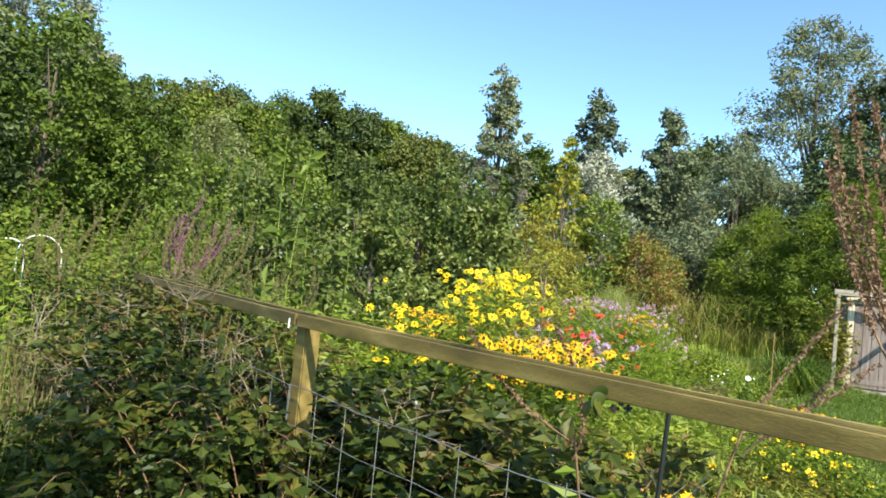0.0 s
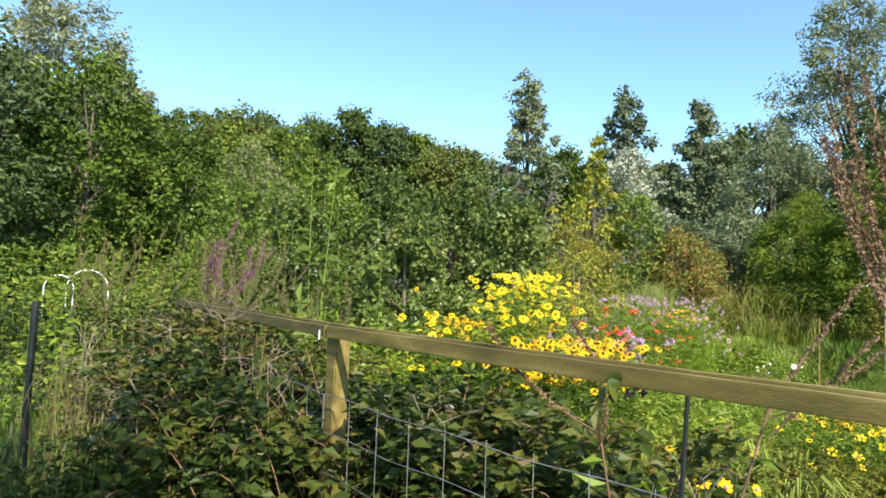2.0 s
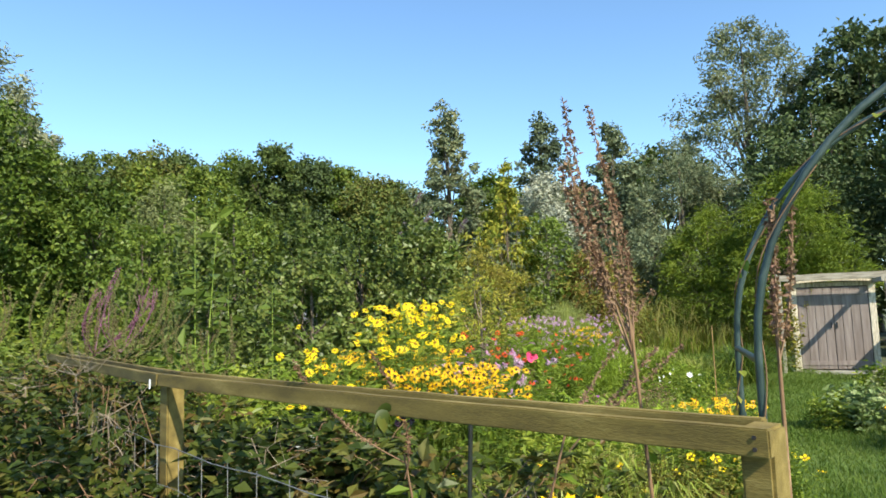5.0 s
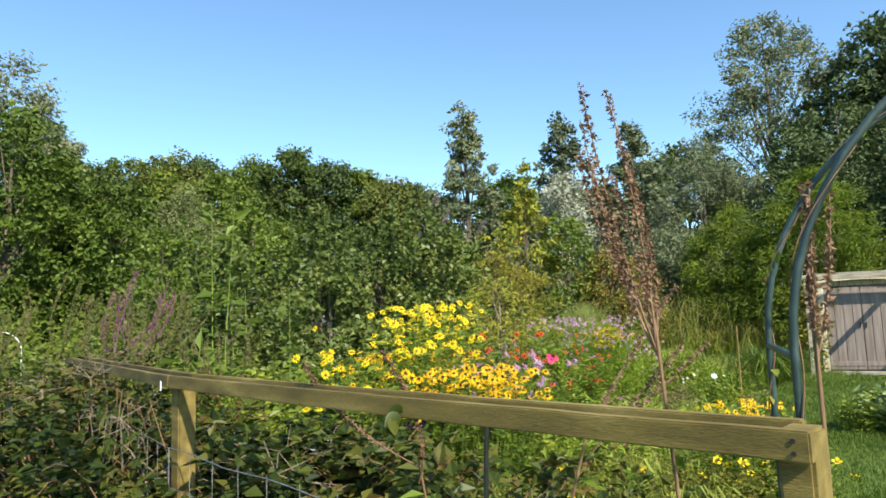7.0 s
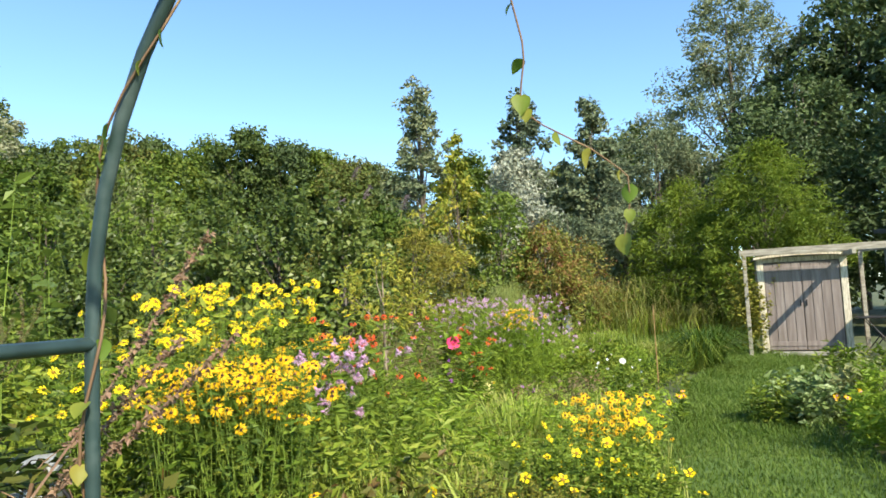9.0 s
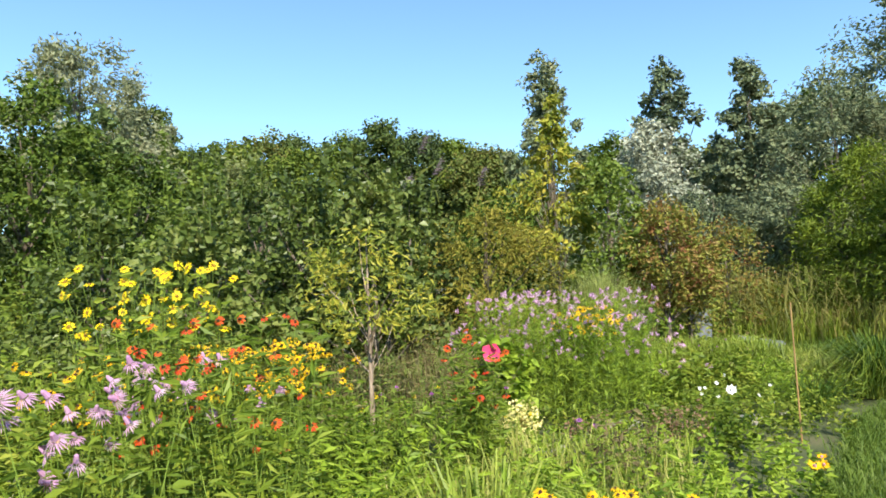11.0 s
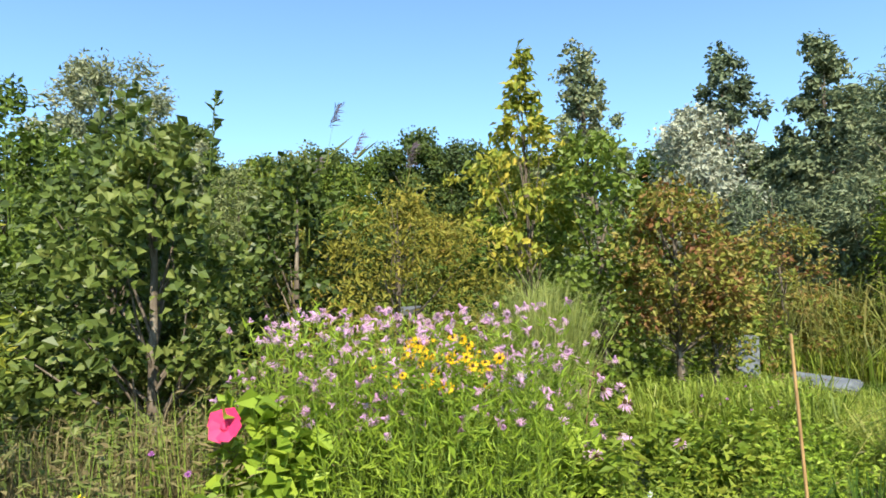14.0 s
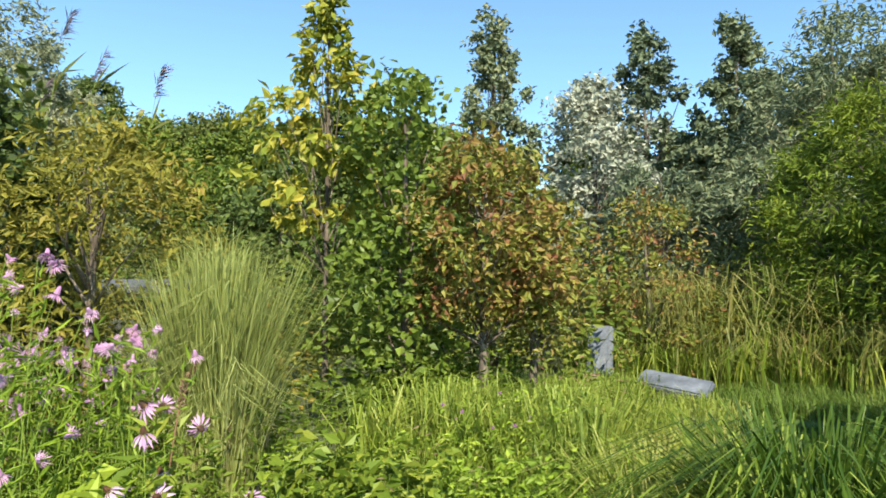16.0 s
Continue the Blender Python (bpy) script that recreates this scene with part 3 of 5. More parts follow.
    tree(x, y, h, r, M["tallleaf" if i in (3, 5) else "alder"], 100 + i, "young alder bush with glossy round leaves", name="alder_bush", clumps=110, per=38, leaf=0.09, wide=0.075, clump=0.32, base=0.06,
         profile=((0, 0.8), (0.3, 1), (0.6, 0.85), (0.8, 0.5), (0.92, 0.25), (1, 0.08)), group="young alders", category="bush", shoots=7)
tree(0.4, 15.6, 5.15, 1.05, M["yellowleaf"], 131, "slim young tree with yellowing leaves", name="young_tree", clumps=120, per=20, leaf=0.13, wide=0.07, clump=0.19, base=0.4, still=True,
     profile=((0, 0.55), (0.12, 0.9), (0.25, 0.6), (0.38, 1), (0.5, 0.45), (0.62, 0.42), (0.74, 0.15), (0.88, 0.11), (1, 0.04)), droop=0.9, trunk=0.035)
tree(1.35, 15.65, 3.75, 0.9, M["tallleaf"], 121, "dense green bush beside the yellow tree", name="green_bush", clumps=120, per=36, leaf=0.1, wide=0.08, clump=0.35, base=0.04, profile=BUSH, category="bush")
tree(2.25, 15.5, 2.95, 0.8, M["redleaf"], 122, "bronze and red autumn dogwood bush", name="autumn_bush", clumps=150, per=36, leaf=0.085, wide=0.05, clump=0.3, base=0.36, profile=BUSH, category="bush")
tree(3.65, 19.75, 2.9, 1.0, M["redleaf"], 123, "low red-brown autumn bush", name="autumn_bush", clumps=130, per=34, leaf=0.085, wide=0.05, clump=0.32, base=0.05, profile=BUSH, category="bush")
tree(-0.4, 13.2, 2.7, 1.25, M["olive"], 124, "mound of olive tangled climbing growth", name="tangled_mound", clumps=180, per=50, leaf=0.08, wide=0.03, clump=0.35, base=0.02, profile=BUSH, category="bush")
tree(-2.3, 13.9, 2.6, 1.2, M["olive"], 125, "mound of olive tangled climbing growth", name="tangled_mound", clumps=150, per=50, leaf=0.09, wide=0.035, clump=0.4, base=0.02, profile=BUSH, category="bush")
tree(-0.12, 8.3, 1.95, 0.52, M["yellowleaf"], 126, "small gnarled dry shrub with yellowed leaves", name="dry_shrub", clumps=46, per=20, leaf=0.075, wide=0.026, clump=0.2, base=0.5, bark="palebark", trunk=0.024, limbs=9, category="bush")
tree(2.62, 16.1, 2.4, 0.45, M["redleaf"], 127, "low bronze autumn dogwood bush", name="autumn_bush", clumps=80, per=34, leaf=0.08, wide=0.045, clump=0.28, base=0.3, profile=BUSH, category="bush", limbs=12)


# ---- fence ----
END, MID, FAR = Vector((0.54, 0.85, 0)), Vector((-1.31, 2.37, 0)), Vector((-3.65, 4.95, 0))
RAIL = 1.213


def fence():
    root = thing("wooden_fence", pose(*END), "weathered greenish timber fence with double rails and wire mesh", "fence")
    loc = lambda p: Vector(p) - END
    S = 0.076
    for k, (a, b) in enumerate(((END, MID), (MID, FAR))):
        d = (b - a)
        ang = math.degrees(math.atan2(d.y, d.x))
        for side in (1, -1):
            x0 = (-0.062 if side > 0 else -0.02) if k == 0 else 0.012
            m = pose(*(loc(a) + Vector((0, 0, RAIL - 0.025))), 0, 0, ang) @ pose(x0, side * (S / 2 + 0.013), 0)
            part("rail", plank_bm(d.length - x0 + 0.004, 0.026, 0.05, 0.003, 18, 0.003, 0.004, k * 3 + side), M["wood"], root, m=m)
        n = int(d.length / 0.19)
        w = Soup()
        z0, z1 = 0.05, 0.92
        off = Vector((-d.y, d.x, 0)).normalized() * 0.06
        for i in range(n + 1):
            p = loc(a) + d * (i / n) + off
            tube(w, [(p.x, p.y, z0), (p.x + 0.004 * math.sin(i * 3.1), p.y, 0.5), (p.x, p.y, z1)], 0.0017, 4)
        for z in (0.1, 0.26, 0.42, 0.59, 0.76, 0.92):
            pts = [(*(loc(a) + d * t + off).xy, z - 0.02 * math.sin(3.14 * t) + 0.006 * math.sin(t * 23 + z * 40)) for t in np.linspace(0, 1, 16)]
            tube(w, pts, 0.0021 if z > 0.8 else 0.0016, 4)
        part("wire_mesh", w, M["wire"], root, "rusty grey stock wire")
    turn = math.degrees(math.atan2((MID - END).y, (MID - END).x))
    for p, h in ((END, RAIL - 0.004), (MID, RAIL - 0.02), (FAR, RAIL - 0.02)):
        w = 0.056 if p is END else S
        part("post", box_bm(w, S, h, (0, 0, h / 2), 0.006, 0.003, 2), M["wood"], root, m=pose(*loc(p), 0, 0, turn) @ pose(-0.03 if p is END else 0, 0, 0))
    for dz in (0.016, 0.036):
        bm = bmesh.new()
        bmesh.ops.create_cone(bm, cap_ends=True, segments=10, radius1=0.004, radius2=0.0032, depth=0.005)
        part("nail", bm, M["iron"], root, m=pose(0, 0, 0, 0, 0, turn) @ pose(-0.038, S / 2 + 0.027, RAIL - dz, 90, 0, 0))
    part("tag", box_bm(0.032, 0.003, 0.06, (0, 0, 0), 0.001), M["tag"], root, "white paper tag", m=pose(0.036, 0.026, RAIL - 0.045, 0, 0, 55))
    part("staple", box_bm(0.008, 0.004, 0.04, (0, 0, 0), 0.001), M["tag"], root, m=pose(*(loc(MID) + Vector((-0.07, -0.06, RAIL - 0.04))), 0, 0, -35))
    return root


fence()


# ---- arch ----
A0, AD, AW = Vector((0.626, 0.991, 0)), Vector((0.25, 0.97, 0)).normalized(), Vector((0.97, -0.25, 0)).normalized()
ARCH_W, ARCH_D, ARCH_SPRING = 1.3, 0.47, 1.32


def hoop_pts(k, w=ARCH_W, n=26):
    o = A0 + AD * ARCH_D * k
    pts = [o + Vector((0, 0, z)) for z in (-0.1, 0.4, 0.8, 1.15)]
    for i in range(n + 1):
        a = math.pi * i / n
        pts.append(o + AW * (w / 2 - w / 2 * math.cos(a)) + Vector((0, 0, ARCH_SPRING + 0.65 * math.sin(a))))
    pts += [o + AW * w + Vector((0, 0, z)) for z in (1.15, 0.8, 0.4, -0.1)]
    return pts


def garden_arch():
    root = thing("garden_arch", pose(*A0), "dark green tubular steel rose arch with cross bars", "arch")
    for k in (0, 1):
        s = Soup()
        tube(s, [p - A0 for p in hoop_pts(k)], 0.0079, 10)
        part("hoop", s, M["tube"], root, smooth=True)
    ends = [A0 + Vector((0, 0, 1.31)), A0 + AW * ARCH_W + Vector((0, 0, 1.31)), A0 + Vector((0, 0, 0.55)), A0 + AW * ARCH_W + Vector((0, 0, 0.55))]
    hp = hoop_pts(0)
    ends += [hp[4 + 7], hp[4 + 19]]
    for e in ends:
        s = Soup()
        tube(s, [e - A0, e - A0 + AD * ARCH_D], 0.0078, 8)
        part("cross_bar", s, M["tube"], root, smooth=True)
    for k in (0, 1):
        for z in (0.62, 1.05):
            s = Soup()
            p = AD * ARCH_D * k
            tube(s, [p + Vector((0, 0, z)), p + Vector((0, 0, z + 0.09))], 0.0098, 10)
            part("sleeve", s, M["tube"], root, smooth=True)
    return root


garden_arch()


def vine(seed, pts, leaf_n, label, size=0.04, r=0.0028, lo=0.12):
    """A climbing stem with single leaves along it."""
    rng = np.random.default_rng(seed)
    pts = np.asarray(pts, float)
    o = pts[0]
    root = thing("climbing_vine", pose(*o), label, "vine", "bindweed on the arch")
    s = Soup()
    tube(s, pts - o, np.linspace(r, r * 0.45, len(pts)), 5)
    part("stem", s, M["stalk"], root, smooth=True)
    me = leaf_mesh("vine_leaf", size, size * 0.82, M["vineleaf"])
    for f in np.linspace(lo, 0.99, leaf_n) if leaf_n else []:
        i = f * (len(pts) - 1)
        a = pts[int(i)] - o
        m = Matrix.Translation(a) @ Euler((rng.uniform(-0.5, 0.5), rng.uniform(0.3, 1.6), rng.uniform(0, 6.3))).to_matrix().to_4x4() @ Matrix.Scale(rng.uniform(0.6, 1.25), 4)
        part("leaf", me, None, root, m=m)
    return root


def leaf_mesh(name, length, width, mat, n=5, curl=0.25, lobes=0.0):
    """A cupped leaf along +x with a midrib fold and pointed tip."""
    s = Soup()
    v, f = [], []
    for i in range(n + 1):
        u = i / n
        w = width * 0.5 * math.sin(math.pi * min(1, u * 0.93 + 0.07)) ** 0.75 * (1.25 - 0.5 * u) * (1 + lobes * math.sin(i * 2.6))
        z = -curl * length * u * u
        v += [(u * length, -w, z + w * 0.35), (u * length, 0, z), (u * length, w, z + w * 0.35)]
    for i in range(n):
        a = i * 3
        f += [(a, a + 3, a + 4, a + 1), (a + 1, a + 4, a + 5, a + 2)]
    s.add(v, np.array(f))
    return s.mesh(name, [mat], smooth=True)


def spiral(k, z0, z1, turns, r=0.0125):
    o = A0 + AD * ARCH_D * k
    hp = hoop_pts(k)
    zs = np.linspace(z0, z1, 60)
    out = []
    for i, z in enumerate(zs):
        if z < ARCH_SPRING:
            c = o + Vector((0, 0, z))
        else:
            a = math.asin(min(0.999, (z - ARCH_SPRING) / 0.65))
            c = o + AW * (ARCH_W / 2 - ARCH_W / 2 * math.cos(a)) + Vector((0, 0, z))
        t = turns * 6.283 * i / 60
        out.append(c + AW * r * math.cos(t) + AD * r * math.sin(t))
    return out


vine(1, spiral(1, 0.0, 1.94, 6), 16, "thin brown climbing stem twisted round the green arch", 0.026, lo=0.6)
vine(2, spiral(0, 0.0, 1.7, 4), 0, "thin brown climbing stem twisted round the green arch")
hang = [(1.2, 1.42, 1.96), (1.196, 1.48, 1.78), (1.23, 1.5, 1.62), (1.222, 1.5, 1.57), (1.233, 1.5, 1.54), (1.3, 1.5, 1.5), (1.336, 1.5, 1.47), (1.337, 1.5, 1.44), (1.325, 1.5, 1.39)]
vine(3, [[np.interp(t, range(9), [h[k] for h in hang]) for k in range(3)] for t in np.linspace(0, 8, 30)], 11, "loose bindweed tendril with yellowing leaves hanging from the arch", 0.022, 0.0014)


# ---- dry loosestrife, canes ----
def loosestrife(x, y, h, n, seed, lean=(0, 0), label="tall dead loosestrife with rust-brown seed spikes", cols="seed", hub_at=0.72, spread=0.2):
    """A dead flower stalk that forks into bent seed spikes."""
    rng = np.random.default_rng(seed)
    root = thing("loosestrife", pose(x, y, 0), label, "plant", "dry loosestrife")
    st, lf = Soup(), Soup()
    hub = np.array([lean[0] * 0.5, lean[1] * 0.5, h * hub_at])
    tube(st, [(0, 0, -0.03), hub * 0.5 + rng.normal(size=3) * 0.015, hub], [0.006, 0.005, 0.004], 6)
    part("stalk", st, M["stalk"], root, smooth=True)
    for i in range(n):
        a = 6.28 * i / n + rng.uniform(-0.5, 0.5)
        up = h * (1 - hub_at) * rng.uniform(0.6, 1.1)
        o = np.array([math.cos(a), math.sin(a), 0])
        tip = hub + o * rng.uniform(0.4, 1) * spread + np.array([lean[0] * 0.6, lean[1] * 0.6, up])
        b0 = hub - np.array([0, 0, rng.uniform(0, 0.1)])
        mid = b0 * 0.6 + tip * 0.4 + o * spread * 0.6
        curve = [(1 - t) ** 2 * b0 + 2 * t * (1 - t) * mid + t * t * tip for t in np.linspace(0, 1, 8)]
        s = Soup()
        tube(s, curve, np.linspace(0.003, 0.001, 8), 4)
        k = int(190 * np.linalg.norm(tip - b0) / 0.4)
        t = rng.uniform(0.2, 1, k)
        c = np.array(curve)
        p = np.stack([np.interp(t * 7, range(8), c[:, q]) for q in range(3)], 1) + rng.normal(size=(k, 3)) * 0.003
        leaves(s, p, 0.014, 0.008, rng)
        part("seed_spike", s, M[cols], root)
    t = rng.uniform(0.15, 0.9, 16)[:, None]
    leaves(lf, t * hub, 0.09, 0.03, rng, rng.normal(size=(16, 3)) * [1, 1, 0.2] + [0, 0, -0.1], 0.3)
    part("foliage", lf, M["herb"], root, kind="stuff")
    return root


loosestrife(0.5, 1.2, 1.98, 7, 1, (-0.14, 0.15), hub_at=0.7, spread=0.1)
loosestrife(0.655, 1.0, 1.66, 3, 2, (0.03, 0.0), hub_at=0.8, spread=0.035)
loosestrife(0.05, 1.92, 1.45, 3, 5, (0.55, 0.0), "leaning dead loosestrife with rust-brown seed spikes", spread=0.1)
loosestrife(-0.05, 1.8, 1.35, 2, 4, (-0.35, 0.0), "leaning dead loosestrife with rust-brown seed spikes")
for i, (x, y, h) in enumerate([(-3.3, 5.1, 1.85), (-4.0, 5.6, 1.95), (-4.5, 5.1, 1.8), (-3.7, 6.2, 1.85), (-5.0, 6.3, 1.95), (-3.0, 5.8, 1.65), (-4.3, 6.8, 1.9), (-5.4, 5.4, 1.85), (-3.1, 4.5, 1.65), (-2.4, 5.2, 1.5)]):
    loosestrife(x, y, h, 9, 10 + i, (0.25 + 0.3 * math.sin(i * 2), 0.2 * math.cos(i)), "faded loosestrife bending above the overgrown fence", "fadedpurple" if i % 5 == 1 else "dry", 0.62, 0.4)
s = Soup()
tube(s, [(-0.04, 1.6, -0.05), (-0.015, 1.58, 0.6), (0.01, 1.58, 1.15)], 0.007, 7)
tagged(part("cane", s, M["black"], smooth=True), "thin black plastic garden stake", "stake")


# ---- leafy masses ----
def mass(name, pts, top, mat, seed, label, n, leaf, wide, category="plant", up=0.4, group="", lowbias=0.7, droop=0.0, vary=(0.5, 1.1)):
    """A dense leafy mass over stems: leaves gathered on the stems from the ground to the top."""
    rng = np.random.default_rng(seed + 10000)
    c = np.mean(pts, 0)
    root = thing(name, pose(c[0], c[1], 0), label, category, group)
    st, lf = Soup(), Soup()
    k = len(pts)
    base = np.concatenate([np.asarray(pts) - c, np.zeros((k, 1))], 1)
    hh = top * rng.uniform(*vary, k)
    tip = base + np.stack([rng.normal(size=k) * 0.12 * top, rng.normal(size=k) * 0.12 * top, hh], 1)
    stems(st, base, tip, 0.0026, rng)
    i = rng.integers(0, k, n)
    t = rng.uniform(0.05, 1, n)[:, None] ** lowbias
    p = base[i] * (1 - t) + tip[i] * t
    d = rng.normal(size=(n, 3)) * [1, 1, 0.35] + [0, 0, 0.15 - droop]
    leaves(lf, p + rng.normal(size=(n, 3)) * 0.025, leaf, wide, rng, d, 0.4, up=up)
    part("stalk", st, M["greenstem"], root, kind="stuff")
    part("foliage", lf, mat, root, kind="stuff")
    return root, tip + [c[0], c[1], 0]


def disc_pts(x, y, rx, ry, n, seed):
    rng = np.random.default_rng(seed)
    a, r = rng.uniform(0, 6.283, n), np.sqrt(rng.uniform(0, 1, n))
    return np.stack([x + rx * r * np.cos(a), y + ry * r * np.sin(a)], 1)


def daisy_mesh(name, radius, petals, petal_mat, disc_mat, droop=0.15, wide=0.5, cone=0.25, rows=1):
    """A daisy: separate petals round a domed disc, facing +z."""
    s, idx = Soup(), []
    rd = radius * 0.27
    for j in range(rows):
        for i in range(petals):
            a = 6.283 * (i + 0.5 * j) / petals + 0.15 * math.sin(i * 5)
            L = radius * (1 - 0.18 * j) * (0.92 + 0.1 * math.sin(i * 7.3))
            ca, sa = math.cos(a), math.sin(a)
            w = wide * L * 3.1 / petals * 2
            q = lambda u, v, z: (ca * u - sa * v, sa * u + ca * v, z)
            s.add([q(rd * 0.7, 0, 0), q(L * 0.65, -w * 0.5, -droop * L * 0.45), q(L, 0, -droop * L), q(L * 0.65, w * 0.5, -droop * L * 0.45)], np.array([(0, 1, 2), (0, 2, 3)]))
            idx += [0, 0]
    n = 7
    top = cone * radius
    v = [(rd * math.cos(6.283 * i / n), rd * math.sin(6.283 * i / n), 0.002) for i in range(n)] + [(0.6 * rd * math.cos(6.283 * i / n), 0.6 * rd * math.sin(6.283 * i / n), top * 0.8) for i in range(n)] + [(0, 0, top)]
    f = []
    for i in range(n):
        k = (i + 1) % n
        f += [(i, k, n + k), (i, n + k, n + i), (n + i, n + k, 2 * n)]
    s.add(v, np.array(f))
    idx += [1] * len(f)
    return s.mesh(name, [petal_mat, disc_mat], idx)


FL = {
    "yel": daisy_mesh("lemon_daisy", 0.037, 11, M["yel"], M["ydisc"], 0.1, 0.55, 0.2, 1),
    "gold": daisy_mesh("golden_daisy", 0.036, 12, M["gold"], M["disc"], 0.25, 0.5, 0.35),
    "goldsmall": daisy_mesh("small_golden_daisy", 0.024, 10, M["gold"], M["disc"], 0.2, 0.55, 0.35),
    "red": daisy_mesh("red_helenium", 0.03, 10, M["redp"], M["disc"], 0.45, 0.6, 0.5),
    "pot": daisy_mesh("yellow_cup_flower", 0.032, 5, M["yel"], M["ydisc"], -0.25, 0.62, 0.15),
    "pink": daisy_mesh("mauve_whorl", 0.045, 11, M["pinkp"], M["pinkp"], 0.7, 0.2, 0.8, 3),
    "cone": daisy_mesh("pink_coneflower", 0.05, 13, M["pinkp"], M["disc"], 0.8, 0.5, 0.6),
    "white": daisy_mesh("white_rose", 0.05, 9, M["whitep"], M["whitep"], -0.35, 0.7, 0.6, 3),
    "purp": daisy_mesh("purple_tuft", 0.03, 12, M["purp"], M["purp"], -0.2, 0.3, 0.9, 2),
    "peach": daisy_mesh("peach_rose", 0.04, 8, M["gold"], M["pinkp"], -0.3, 0.6, 0.4, 2),
}


def flowers(root, tips, kind, seed, face=(0.1, -0.75, 0.75), scatter=0.35, size=(0.75, 1.2), extra=0.0):
    """Flower heads at the stems' tips, turned mostly to the sun."""
    rng = np.random.default_rng(seed)
    o = np.array(root.matrix_basis.translation)
    for t in tips:
        d = Vector(np.asarray(face) + rng.normal(size=3) * scatter).normalized()
        m = Matrix.Translation(np.asarray(t) - o + rng.normal(size=3) * extra) @ d.to_track_quat("Z", "Y").to_matrix().to_4x4() @ Matrix.Rotation(rng.uniform(0, 6.3), 4, "Z") @ Matrix.Scale(rng.uniform(*size), 4)
        part("flower", FL[kind], None, root, m=m)


def border(name, x, y, rx, ry, h, nst, nleaf, leaf, wide, mat, kind, seed, label, heads=1.0, group="", low=0.7, top=0.72, scatter=0.35, vary=(0.5, 1.1), droop=0.0, **kw):
    root, tips = mass(name, disc_pts(x, y, rx, ry, nst, seed), h, M[mat], seed, label, nleaf, leaf, wide, "flower", group=group, lowbias=low, vary=vary, droop=droop)
    if kind:
        good = tips[tips[:, 2] > top * h * 0.9]
        flowers(root, good[: int(len(good) * heads)], kind, seed, scatter=scatter, **kw)
    return root


# ---- the border ----
border("heliopsis", -0.62, 4.6, 0.29, 0.24, 1.48, 120, 1500, 0.08, 0.03, "herb", "yel", 201, "tall clump of lemon-yellow daisies in full flower", top=0.8, vary=(0.6, 1.02))
border("heliopsis", -0.78, 6.6, 0.25, 0.22, 1.56, 80, 1200, 0.08, 0.03, "herb", "yel", 202, "tall clump of lemon-yellow daisies in full flower", top=0.84, vary=(0.7, 1.02))
border("heliopsis", -1.2, 4.55, 0.32, 0.22, 1.1, 46, 900, 0.08, 0.03, "herb", "yel", 203, "lower clump of lemon-yellow daisies", top=0.78)
border("rudbeckia", -0.28, 4.3, 0.42, 0.22, 1.02, 260, 1700, 0.08, 0.028, "herb", "gold", 204, "wide clump of golden black-eyed daisies", top=0.7, vary=(0.74, 1.05))
border("rudbeckia", -1.5, 8.05, 0.42, 0.3, 0.95, 90, 1000, 0.09, 0.03, "herb", "gold", 205, "wide clump of golden black-eyed daisies", top=0.66, vary=(0.6, 1.05), size=(0.95, 1.35))
border("rudbeckia", -0.78, 8.1, 0.45, 0.4, 0.98, 130, 1100, 0.09, 0.03, "herb", "gold", 206, "wide clump of golden black-eyed daisies", top=0.66, vary=(0.6, 1.05), size=(0.95, 1.35))
border("rudbeckia", -1.5, 6.85, 0.3, 0.3, 0.92, 60, 700, 0.09, 0.03, "herb", "gold", 207, "loose clump of golden black-eyed daisies", top=0.6, size=(0.9, 1.3))
border("rudbeckia", 1.4, 10.35, 0.2, 0.13, 1.2, 64, 400, 0.09, 0.03, "lime", "gold", 208, "few golden black-eyed daisies among the mauve flowers", top=0.84, vary=(0.7, 1.0))
border("helenium", 0.1, 6.0, 0.46, 0.36, 1.15, 84, 1300, 0.1, 0.022, "herb", "red", 209, "loose clump of orange-red heleniums", top=0.55, heads=0.6)
border("helenium", 0.85, 7.8, 0.15, 0.15, 1.02, 24, 600, 0.1, 0.022, "herb", "red", 210, "loose clump of orange-red heleniums", top=0.6)
border("bee_balm", 1.08, 10.5, 0.98, 0.62, 1.24, 400, 9000, 0.085, 0.013, "lime", "pink", 211, "broad stand of mauve-pink flowers on lime green stems", top=0.6, extra=0.02, scatter=0.9, size=(0.55, 1.0), droop=-0.7)
border("bee_balm", 1.72, 11.25, 0.38, 0.28, 1.0, 80, 2000, 0.085, 0.013, "lime", "pink", 271, "mauve-pink flowers on lime green stems beside the tall grass", top=0.7, scatter=0.9, size=(0.55, 1.0), droop=-0.7)
border("bee_balm", 0.15, 5.2, 0.3, 0.2, 1.02, 34, 500, 0.09, 0.024, "herb", "pink", 212, "few mauve-pink flowers between the yellow clumps", top=0.72)
border("bee_balm", -0.1, 6.2, 0.4, 0.25, 0.95, 24, 400, 0.09, 0.024, "herb", "pink", 222, "few mauve-pink flowers between the yellow clumps", top=0.72)
border("coneflower", 2.25, 11.12, 0.16, 0.2, 0.82, 12, 260, 0.1, 0.035, "herb", "cone", 213, "drooping pink coneflowers beside the tall grass", top=0.5)
border("small_rudbeckia", 1.92, 5.4, 0.27, 0.22, 0.6, 240, 900, 0.05, 0.018, "herb", "goldsmall", 214, "low bushy clump of small golden daisies", top=0.66)
border("yellow_shrub", 1.6, 4.65, 0.45, 0.35, 0.56, 110, 5600, 0.036, 0.017, "herb", "pot", 215, "low grey-green shrub with yellow cup flowers", heads=0.2, top=0.66)
